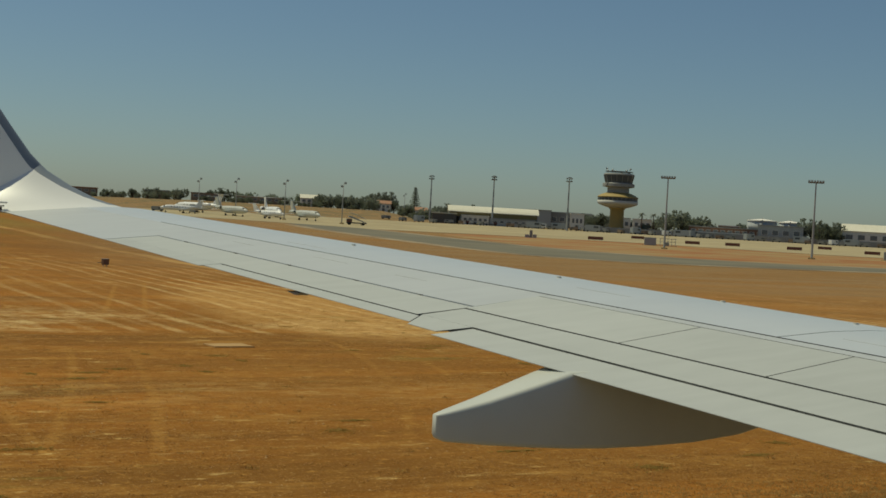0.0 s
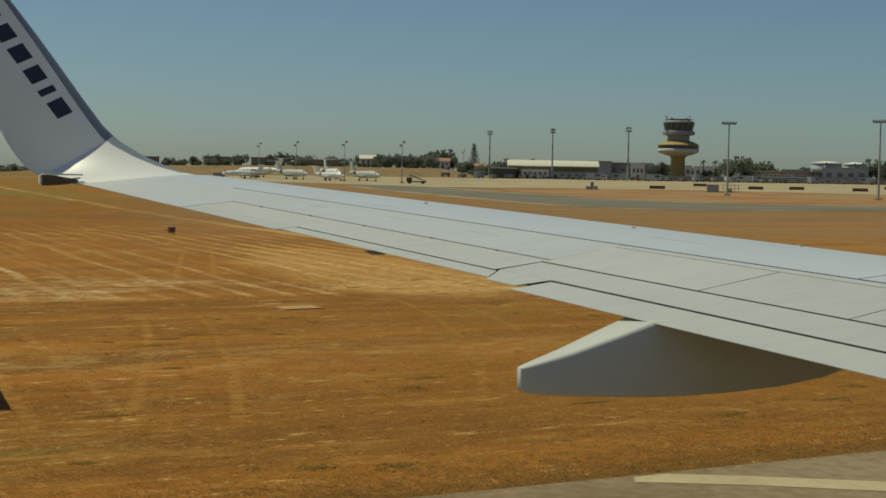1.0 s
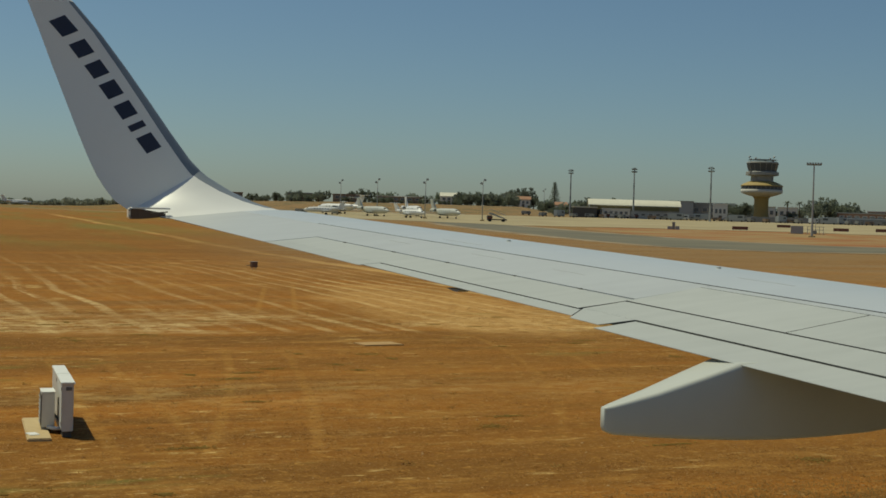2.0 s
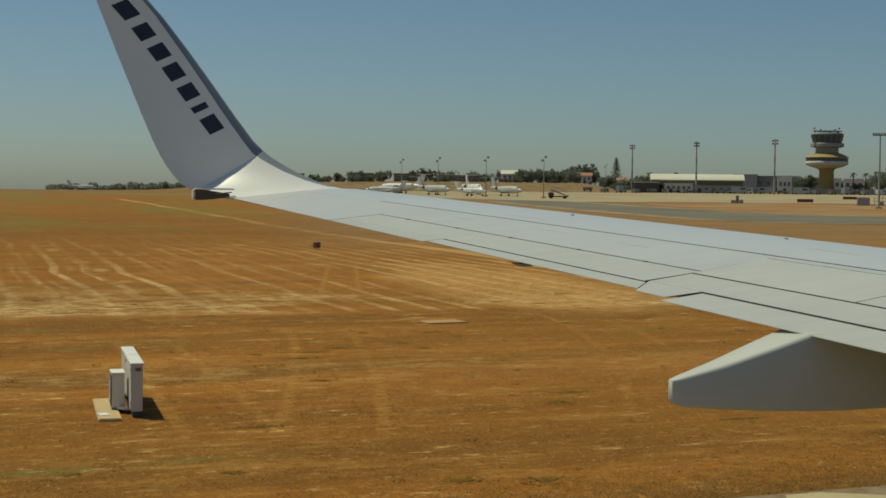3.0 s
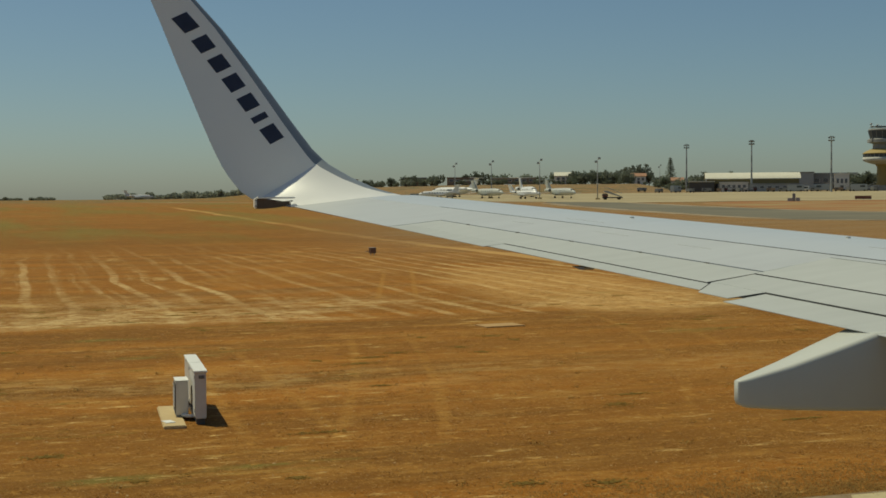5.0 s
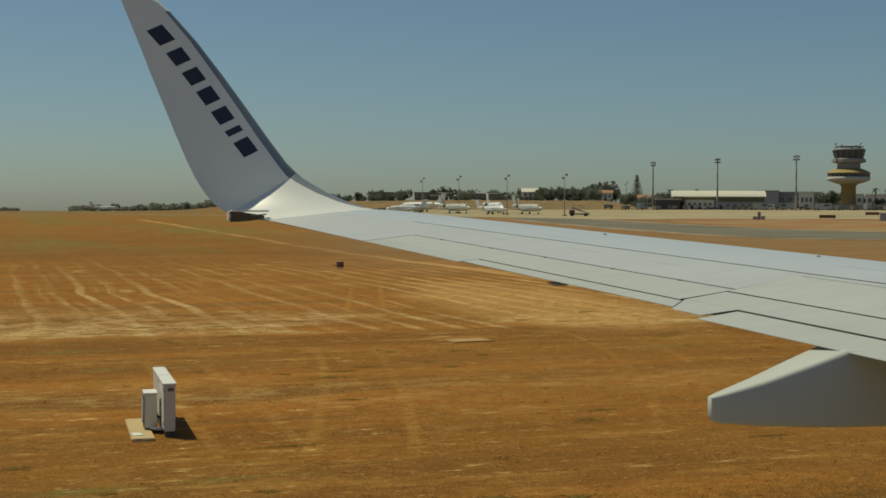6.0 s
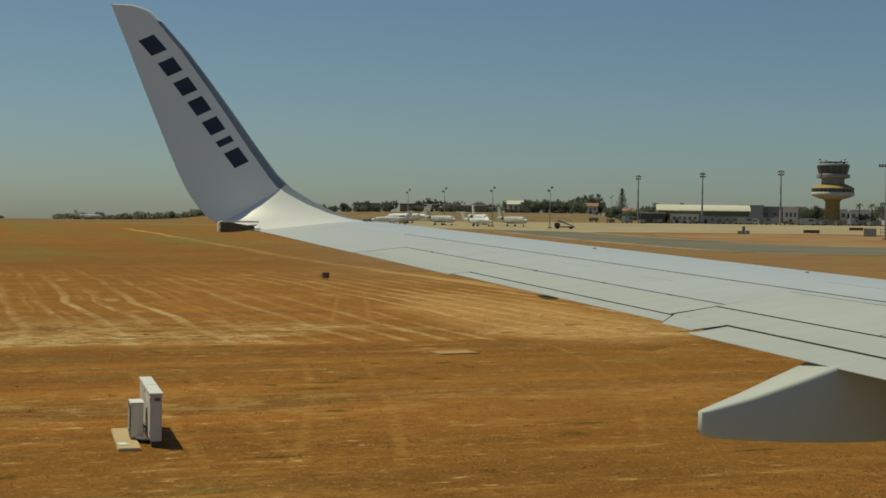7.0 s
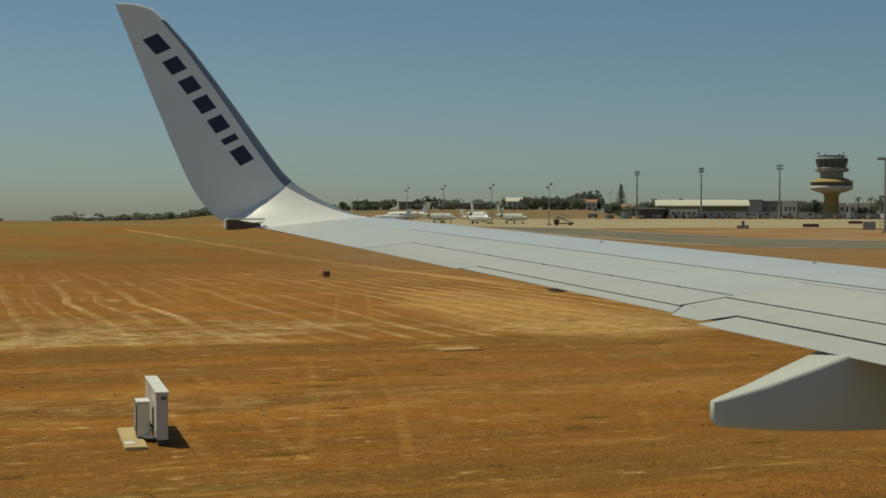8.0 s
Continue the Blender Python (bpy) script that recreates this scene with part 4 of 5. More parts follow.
# ---------------------------------------------------------------- control tower
def build_tower():
    x, y, z = far_at(35.82, 650)
    tw = tagged(empty("control_tower", pose(x, y, z)), "round airport control tower with ochre stem and dark glazed cab", "control tower")
    part("stem", lathe([(4.2, -0.5), (3.75, 1.5), (3.4, 4.0), (3.3, 10.2), (3.7, 11.0), (4.6, 11.7)], 32), M_YELLOW, tw, "ochre yellow stem", smooth=True)
    part("bowl", lathe([(4.4, 11.5), (6.3, 12.0), (8.3, 12.7), (9.4, 13.2), (9.65, 13.6), (9.65, 14.75)], 40), M_CONCRETE, tw, "pale concrete bowl", smooth=True)
    ring = part("window_ring", lathe([(9.3, 14.7), (9.45, 16.35)], 40), M_GLASSY, tw, "dark window band")
    for k in range(28):
        a = 2 * math.pi * k / 28
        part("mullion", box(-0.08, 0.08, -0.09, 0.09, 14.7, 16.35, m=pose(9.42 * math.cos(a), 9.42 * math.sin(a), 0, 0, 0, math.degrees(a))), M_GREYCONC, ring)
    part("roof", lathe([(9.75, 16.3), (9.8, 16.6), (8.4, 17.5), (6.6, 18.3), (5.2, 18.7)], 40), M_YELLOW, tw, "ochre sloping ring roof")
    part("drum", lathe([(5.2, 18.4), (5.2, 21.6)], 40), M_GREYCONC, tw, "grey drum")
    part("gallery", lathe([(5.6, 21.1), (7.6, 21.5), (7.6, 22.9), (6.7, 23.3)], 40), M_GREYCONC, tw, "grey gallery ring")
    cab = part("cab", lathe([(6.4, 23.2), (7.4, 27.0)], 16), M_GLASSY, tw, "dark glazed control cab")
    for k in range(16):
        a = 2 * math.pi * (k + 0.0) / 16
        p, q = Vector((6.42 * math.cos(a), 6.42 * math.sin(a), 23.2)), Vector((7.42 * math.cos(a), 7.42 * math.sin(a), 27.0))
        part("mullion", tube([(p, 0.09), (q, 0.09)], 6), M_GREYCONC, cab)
    part("cab_roof", lathe([(7.2, 27.0), (7.35, 27.2), (7.2, 27.6), (6.0, 27.9)], 32), M_GREYCONC, tw, "flat grey cab roof")
    part("roof_rail", lathe([(6.6, 28.7), (6.6, 28.8)], 32), M_STEEL, tw)
    for k in range(12):
        a = 2 * math.pi * k / 12
        part("rail_post", tube([((6.5 * math.cos(a), 6.5 * math.sin(a), 27.6), 0.06), ((6.5 * math.cos(a), 6.5 * math.sin(a), 28.75), 0.06)], 6), M_STEEL, tw)
    for a, r, h in ((160, 6.2, 30.6), (200, 5.8, 29.8), (176, 6.6, 29.4), (20, 6.2, 30.2), (350, 5.8, 30.8), (40, 6.2, 29.4), (5, 6.5, 29.2), (90, 3.0, 29.6)):
        px, py = r * math.cos(radians(a)), r * math.sin(radians(a))
        an = part("antenna", tube([((px, py, 27.6), 0.09), ((px, py, h), 0.06)], 6), M_STEEL, tw)
        part("antenna_head", tube([((px - 0.5, py, h - 0.9), 0.28), ((px + 0.1, py, h - 0.5), 0.42), ((px + 0.55, py, h - 0.35), 0.22)], 8), M_LAMP, an)
        part("antenna_arm", box(px - 0.7, px + 0.7, py - 0.05, py + 0.05, h - 0.3, h - 0.2), M_LAMP, an)
    for a in (185, 5):
        px, py = 7.2 * math.cos(radians(a)), 7.2 * math.sin(radians(a))
        part("side_box", box(px - 0.7, px + 0.7, py - 0.9, py + 0.9, 21.7, 23.3, 0.2), M_GREYCONC, tw)


build_tower()


# ---------------------------------------------------------------- masts
def build_tall_mast(height, banded=True):
    """A high floodlight mast with a round head frame."""
    ob = tagged(empty("floodlight_mast"), "tall red and white banded floodlight mast" if banded else "tall grey floodlight mast with wide head", "mast", "apron floodlight masts")
    n = 7 if banded else 0
    for k in range(n):
        z0, z1 = height * k / n, height * (k + 1) / n
        r0, r1 = 0.46 * (1 - 0.5 * k / n), 0.46 * (1 - 0.5 * (k + 1) / n)
        part("shaft", tube([((0, 0, z0 - (0.6 if k == 0 else 0)), r0), ((0, 0, z1), r1)], 10), M_LAMP if k in (2, 4) else M_STEEL, ob)
    if banded:
        part("head_ring", tube([((0, 0, height - 1.9), 0.9), ((0, 0, height - 1.7), 1.0)], 14), M_LAMP, ob, "dark head ring")
        part("head_ring", tube([((0, 0, height - 0.1), 0.8), ((0, 0, height + 0.1), 0.8)], 14), M_LAMP, ob, "dark head ring")
        for k in range(8):
            a = 2 * math.pi * k / 8
            c, s = math.cos(a) * 1.0, math.sin(a) * 1.0
            for dz in (-1.6, -0.5):
                part("floodlight", box(-0.28, 0.28, -0.18, 0.18, -0.25, 0.3, 0.05, m=pose(c, s, height + dz, 0, 20, math.degrees(a))), M_LAMP, ob)
    else:
        part("shaft", tube([((0, 0, -0.6), 0.24), ((0, 0, height), 0.12)], 10), M_STEEL, ob)
        part("base", box(-0.7, 0.7, -0.7, 0.7, -0.5, 0.35, 0.05), M_SLAB, ob, "concrete base")
        part("cross_arm", box(-1.5, 1.5, -0.14, 0.14, height - 0.25, height, 0.05), M_LAMP, ob)
        for k in range(6):
            part("floodlight", box(-0.2, 0.2, -0.35, 0.1, -0.22, 0.16, 0.05, m=pose(-1.35 + k * 0.54, -0.1, height + 0.1, -20)), M_LAMP, ob)
    return ob


def build_short_mast(height):
    ob = tagged(empty("lamp_mast"), "slim grey apron lamp mast with paired floodlights", "mast", "aircraft stand lamp masts")
    part("shaft", tube([((0, 0, -0.4), 0.17), ((0, 0, height), 0.10)], 8), M_STEEL, ob, smooth=True)
    part("base", box(-0.6, 0.6, -0.6, 0.6, -0.4, 0.45, 0.05), M_SLAB, ob, "concrete base")
    for s, dz in ((-0.45, -0.7), (0.5, 0.25)):
        part("bracket", box(min(0, s), max(0, s), -0.05, 0.05, height + dz - 0.3, height + dz - 0.2), M_STEEL, ob)
        part("floodlight", box(-0.34, 0.34, -0.25, 0.2, -0.27, 0.27, 0.06, m=pose(s, 0, height + dz, -25)), M_LAMP, ob)
    return ob


def stand(ob, az, dist, turn=0.0, sink=0.0):
    x, y, z = far_at(az, dist)
    ob.matrix_basis = pose(x, y, z - sink, 0, 0, turn)
    return ob


mast = stand(build_tall_mast(22.0), 33.57, 555, 10)
for az, d in ((30.47, 595), (27.92, 650)):
    x, y, z = far_at(az, d)
    copy_thing(mast, pose(x, y, z, 0, 0, az * 7))
plain_mast = stand(build_tall_mast(15.2, False), 36.6, 285, -35)
for az, d in ((42.6, 268),):
    x, y, z = far_at(az, d)
    copy_thing(plain_mast, pose(x, y, z, 0, 0, -az))
low = stand(build_short_mast(11.4), 23.4, 381, -20)
for az, d, s in ((21.05, 400, 1), (19.12, 425, 1), (17.75, 470, 1), (26.9, 700, 1.3), (38.0, 760, 1.5)):
    x, y, z = far_at(az, d)
    copy_thing(low, pose(x, y, z, 0, 0, -az))


# ---------------------------------------------------------------- buildings
def wall_windows(parent, x0, x1, z0, z1, y, count, mat=None):
    """Windows set into the wall that faces the field (towards -y)."""
    w = (x1 - x0) / count
    for k in range(count):
        c = x0 + (k + 0.5) * w
        win = part("window", box(c - w * 0.32, c + w * 0.32, y - 0.06, y + 0.12, z0, z1, 0.02), M_RENDER, parent)
        part("pane", box(c - w * 0.28, c + w * 0.28, y - 0.09, y - 0.05, z0 + 0.1, z1 - 0.1), mat or M_PANE, win)


def gable(w, d, h0, h1, over=0.4):
    bm = bmesh.new()
    pts = [(-w / 2 - over, h0), (0, h1), (w / 2 + over, h0), (w / 2 + over, h0 - 0.2), (0, h1 - 0.25), (-w / 2 - over, h0 - 0.2)]
    a = [bm.verts.new((x, -d / 2 - over, z)) for x, z in pts]
    b = [bm.verts.new((x, d / 2 + over, z)) for x, z in pts]
    bm.faces.new(a), bm.faces.new(b[::-1])
    for k in range(6):
        bm.faces.new((a[k], b[k], b[(k + 1) % 6], a[(k + 1) % 6]))
    bmesh.ops.recalc_face_normals(bm, faces=bm.faces)
    return bm


def build_house(az, dist, w, d, h, wall, roof, label, windows=4, kind="flat", turn=None, category="building", base=0.0):
    x, y, z = far_at(az, dist)
    ob = tagged(empty("building", pose(x, y, z + base, 0, 0, -az if turn is None else turn)), label, category)
    part("wall", box(-w / 2, w / 2, -d / 2, d / 2, -2.0, h), wall, ob)
    if kind == "flat":
        part("roof", box(-w / 2 - 0.3, w / 2 + 0.3, -d / 2 - 0.3, d / 2 + 0.3, h, h + 0.45, 0.05), roof, ob)
    elif kind == "gable":
        part("roof", gable(d, w, h, h + d * 0.22), roof, ob).matrix_basis = pose(0, 0, 0, 0, 0, 90)
    if windows:
        z0 = h * 0.42
        wall_windows(ob, -w / 2 + 0.5, w / 2 - 0.5, z0, min(h * 0.8, z0 + 2.2), -d / 2, windows)
        part("door", box(-0.7, 0.7, -d / 2 - 0.07, -d / 2 + 0.05, -1.9, min(2.1, h * 0.38)), M_DARK, ob)
    return ob


def build_hangar(az, dist, w, d, label):
    """A long shed with a shallow curved cream roof, open along its front."""
    x, y, z = far_at(az, dist)
    ob = tagged(empty("hangar", pose(x, y, z, 0, 0, -az + 2)), label, "hangar")
    bm = bmesh.new()
    n = 14
    for y0, y1, t in ((-d / 2, d / 2, 0.25),):
        a, b = [], []
        for k in range(n + 1):
            s = k / n
            zz = 5.6 + 2.6 * math.sin(math.pi * s) ** 0.75
            yy = -d / 2 + d * s
            a.append((yy, zz))
        for off in (0, -0.3):
            for sx in (-w / 2 - 0.8, w / 2 + 0.8):
                b.append([bm.verts.new((sx, yy, zz + off)) for yy, zz in a])
        for k in range(n):
            bm.faces.new((b[0][k], b[1][k], b[1][k + 1], b[0][k + 1]))
            bm.faces.new((b[2][k], b[2][k + 1], b[3][k + 1], b[3][k]))
            bm.faces.new((b[0][k], b[0][k + 1], b[2][k + 1], b[2][k]))
            bm.faces.new((b[1][k], b[3][k], b[3][k + 1], b[1][k + 1]))
        bm.faces.new((b[0][0], b[2][0], b[3][0], b[1][0]))
        bm.faces.new((b[0][n], b[1][n], b[3][n], b[2][n]))
    bmesh.ops.recalc_face_normals(bm, faces=bm.faces)
    part("roof", bm, M_CREAM, ob, "cream curved sheet roof")
    part("fascia", box(-w / 2, w / 2, -d / 2 + 0.5, -d / 2 + 0.8, 3.4, 5.5), M_OCHRE_DARK, ob, "dull ochre front beam")
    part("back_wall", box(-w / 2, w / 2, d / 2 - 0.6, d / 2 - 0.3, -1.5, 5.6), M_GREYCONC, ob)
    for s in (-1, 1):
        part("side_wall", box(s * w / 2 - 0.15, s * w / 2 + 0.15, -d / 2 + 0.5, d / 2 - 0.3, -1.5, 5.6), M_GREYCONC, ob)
    for k in range(9):
        c = -w / 2 + w * k / 8
        part("column", box(c - 0.2, c + 0.2, -d / 2 + 0.5, -d / 2 + 0.9, -1.5, 3.4), M_STEEL, ob)
    return ob


def build_tank(az, dist, r, h):
    """A round storage tank with a shallow cone roof and a rim rail."""
    x, y, z = far_at(az, dist)
    ob = tagged(empty("storage_tank", pose(x, y, z, 0, 0, -az)), "round grey storage tank with white cone roof", "storage tank")
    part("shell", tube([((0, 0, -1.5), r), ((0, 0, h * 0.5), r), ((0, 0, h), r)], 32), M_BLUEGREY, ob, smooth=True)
    part("roof", tube([((0, 0, h - 0.25), r + 0.25), ((0, 0, h + 0.12), r + 0.25), ((0, 0, h + 0.75), r * 0.35), ((0, 0, h + 0.95), 0.25)], 32), M_RENDER, ob, "white shallow cone roof")
    part("vent", tube([((0, 0, h + 0.85), 0.22), ((0, 0, h + 1.35), 0.22)], 8), M_STEEL, ob)
    part("ladder", box(-0.3, 0.3, -r - 0.25, -r + 0.02, -1.0, h + 0.4, 0.03), M_STEEL, ob)
    return ob


M_OCHRE_DARK = material("dull_ochre_board", (0.22, 0.175, 0.07), (0.17, 0.135, 0.06), rough=0.8, grain=1.0, patch=0.15)
build_hangar(30.5, 606, 39, 16, "long apron hangar with cream curved roof")
build_house(29.75, 594, 12.0, 5, 3.7, M_RENDER, M_RENDER, "low white walled annex under the hangar roof", 5)
build_house(31.35, 594, 20.0, 5, 3.0, M_BLUEGREY, M_GREYCONC, "low blue grey annex under the hangar roof", 6)
# Closed box whose dark walls paint the shade inside an open shed.
build_house(28.42, 590, 10.5, 8, 4.2, M_DARK, M_CREAM, "shed with pale roof, walls coloured dark as its shaded inside", 0)
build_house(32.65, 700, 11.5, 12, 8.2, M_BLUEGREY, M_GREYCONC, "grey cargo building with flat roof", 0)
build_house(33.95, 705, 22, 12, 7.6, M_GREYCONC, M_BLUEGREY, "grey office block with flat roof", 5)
build_house(34.15, 640, 6.5, 5, 7.2, M_RENDER, M_RENDER, "small white block beside the masts", 3)
build_house(36.95, 690, 9.5, 8, 6.4, M_RENDER, M_RENDER, "white two storey house behind the tower", 3)
build_house(36.1, 720, 10, 8, 6.6, M_RENDER, M_CREAM, "white low house behind the tower", 3)
build_house(35.0, 700, 14, 8, 5.6, M_RENDER, M_CREAM, "pale terminal annex behind the tower", 5)
build_house(40.3, 600, 32, 12, 4.6, M_BRICK, M_GREYCONC, "long red brown low building", 10)
build_house(40.0, 592, 20, 3, 2.3, M_RENDER, M_RENDER, "pale canopy in front of the brown building", 0)
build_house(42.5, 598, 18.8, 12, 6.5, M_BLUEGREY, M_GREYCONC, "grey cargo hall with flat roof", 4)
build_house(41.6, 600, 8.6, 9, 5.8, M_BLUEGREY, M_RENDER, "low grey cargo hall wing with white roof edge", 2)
build_house(40.45, 628, 9.5, 7, 5.5, M_BRICK, M_RENDER, "brown shed with white flat roof", 0)
build_tank(41.8, 634, 6.7, 8.9)
build_tank(42.92, 630, 5.0, 8.6)
build_house(46.2, 604, 26, 14, 6.4, M_RENDER, M_CREAM, "white depot with cream pitched roof", 5, "gable")
build_house(22.9, 720, 9, 9, 3.8, M_RENDER, M_CREAM, "white house with pale yellow roof on the rise", 3, "gable", base=0.6)
build_house(18.6, 720, 15, 9, 3.4, M_SANDSTONE, M_SANDSTONE, "weathered brown building on the rise", 4, base=0.3)
build_house(20.8, 725, 24, 9, 3.0, M_SANDSTONE, M_CREAM, "long low building with pale roof edge", 6, base=0.3)
build_house(26.1, 760, 8, 8, 4.2, M_RENDER, M_TILES, "white house with clay tiled roof", 3, "gable")
build_house(27.7, 760, 6.5, 8, 5.0, M_RENDER, M_TILES, "small house with clay tiled roof", 2, "gable")
build_house(13.6, 690, 14, 9, 3.2, M_SANDSTONE, M_TILES, "ochre house among trees on the rise", 4, base=0.8)
build_house(16.6, 700, 12, 9, 3.4, M_SANDSTONE, M_GREYCONC, "brown shed on the rise", 3, base=0.6)


# ---------------------------------------------------------------- trees
def build_crown(name, w, h, clumps, mat, parent, seed, flat=0.8, z0=0.0, leaves=14):
    """Leaves in clumps: many small crossed leaf tufts spread through an uneven crown."""
    rnd = random.Random(seed)
    vs, fs = [], []
    lobes = [(rnd.uniform(-0.5, 0.5) * w * 0.8, rnd.uniform(-0.5, 0.5) * w * 0.8, rnd.uniform(0.15, 0.75) * h, rnd.uniform(0.22, 0.38) * w) for _ in range(9)]
    for _ in range(clumps):
        lx, ly, lz, lr = rnd.choice(lobes)
        v = Vector((rnd.gauss(0, 1), rnd.gauss(0, 1), rnd.gauss(0, 1) * flat)).normalized() * lr * rnd.uniform(0.65, 1.05)
        c = Vector((lx, ly, lz + z0)) + v
        s = w * rnd.uniform(0.03, 0.062)
        for _ in range(leaves):
            q = Euler((rnd.uniform(0, 6.3), rnd.uniform(0, 6.3), rnd.uniform(0, 6.3))).to_matrix()
            o = c + Vector((rnd.uniform(-1, 1), rnd.uniform(-1, 1), rnd.uniform(-1, 1))) * s
            k = len(vs)
            vs += [o + q @ Vector(p) * s for p in ((-0.9, 0, 0), (0, -0.4, 0.1), (0.9, 0, 0), (0, 0.4, 0.1))]
            fs.append((k, k + 1, k + 2, k + 3))
    me = bpy.data.meshes.new(name)
    me.from_pydata([tuple(v) for v in vs], [], fs)
    me.materials.append(mat)
    ob = new(name, me)
    ob.parent = parent
    return ob


def build_tree(w, h, seed, mat, label, trunk=0.35, clumps=260):
    rnd = random.Random(seed)
    ob = tagged(empty("tree"), label, "tree")
    r = 0.035 * w + 0.08
    t0 = h * trunk
    part("trunk", tube([((0, 0, -0.8), r * 1.5), ((0.03 * w, 0, t0 * 0.5), r), ((0, 0.03 * w, t0), r * 0.8), ((0.02 * w, 0, h * 0.75), r * 0.3)], 8), M_BARK, ob, smooth=True)
    for k in range(5):
        a = k * 1.26 + rnd.uniform(-0.3, 0.3)
        e = Vector((math.cos(a) * w * 0.33, math.sin(a) * w * 0.33, h * rnd.uniform(0.6, 0.8)))
        part("limb", tube([((0, 0, t0 * rnd.uniform(0.7, 1.0)), r * 0.6), (e * 0.5 + Vector((0, 0, t0 * 0.45)), r * 0.4), (e, r * 0.12)], 6), M_BARK, ob, smooth=True)
    build_crown("crown", w, h * (1 - trunk * 0.8), clumps, mat, ob, seed, z0=t0 * 0.8)
    return ob


def build_norfolk_pine(h):
    ob = tagged(empty("conifer"), "tall tiered dark green conifer", "tree")
    part("trunk", tube([((0, 0, -1), 0.45), ((0, 0, h * 0.5), 0.3), ((0, 0, h), 0.04)], 8), M_BARK, ob, smooth=True)
    rnd = random.Random(5)
    vs, fs = [], []
    tiers = 15
    for i in range(tiers):
        z = h * (0.12 + 0.86 * i / tiers)
        reach = h * 0.24 * (1 - i / tiers) ** 0.85 + 0.35
        for k in range(9):
            a = 2 * math.pi * k / 9 + i * 0.4 + rnd.uniform(-0.2, 0.2)
            L = reach * rnd.uniform(0.75, 1.1)
            for s in range(10):
                f = (s + rnd.random()) / 10
                c = Vector((math.cos(a) * L * f, math.sin(a) * L * f, z + 0.25 * L * f * f + rnd.uniform(-0.2, 0.2)))
                q = Euler((rnd.uniform(0, 6.3), rnd.uniform(0, 6.3), rnd.uniform(0, 6.3))).to_matrix()
                j = len(vs)
                vs += [c + q @ Vector(p) * 0.55 for p in ((-1, 0, 0), (0, -0.4, 0), (1, 0, 0), (0, 0.4, 0))]
                fs.append((j, j + 1, j + 2, j + 3))
    me = bpy.data.meshes.new("needles")
    me.from_pydata([tuple(v) for v in vs], [], fs)
    me.materials.append(M_LEAF)
    nd = new("crown", me)
    nd.parent = ob
    return ob


def build_palm(h, seed):
    rnd = random.Random(seed)
    ob = tagged(empty("palm_tree"), "slim palm with a round head of fronds", "palm")
    part("trunk", tube([((0, 0, -0.5), 0.3), ((0.1, 0, h * 0.5), 0.24), ((0.15, 0.05, h), 0.22)], 8), M_BARK, ob, smooth=True)
    for k in range(16):
        a, e = rnd.uniform(0, 6.28), rnd.uniform(-0.5, 1.1)
        bm = bmesh.new()
        prev = None
        for s in range(5):
            f = s / 4
            r = 2.2 * f
            c = Vector((0.15 + math.cos(a) * r * math.cos(e), 0.05 + math.sin(a) * r * math.cos(e), h + r * math.sin(e) - 1.1 * f * f))
            side = Vector((-math.sin(a), math.cos(a), 0)) * (0.32 * math.sin(math.pi * (0.15 + 0.8 * f)))
            row = (bm.verts.new(c - side - Vector((0, 0, 0.15))), bm.verts.new(c), bm.verts.new(c + side - Vector((0, 0, 0.15))))
            if prev:
                bm.faces.new((prev[0], prev[1], row[1], row[0])), bm.faces.new((prev[1], prev[2], row[2], row[1]))
            prev = row
        part("frond", bm, M_LEAF2, ob)
    return ob


kinds = [
    build_tree(9.0, 7.6, 11, M_LEAF, "broad dark green umbrella pine", 0.42),
    build_tree(7.5, 8.4, 12, M_LEAF, "dense dark green tree", 0.25),
    build_tree(11.0, 10.5, 13, M_LEAF2, "tall grey green eucalyptus with loose crown", 0.3, 300),
    build_tree(6.5, 5.2, 14, M_LEAF, "low dark bushy tree", 0.12),
    build_tree(9.5, 6.2, 15, M_LEAF2, "wide grey green olive tree", 0.2),
]
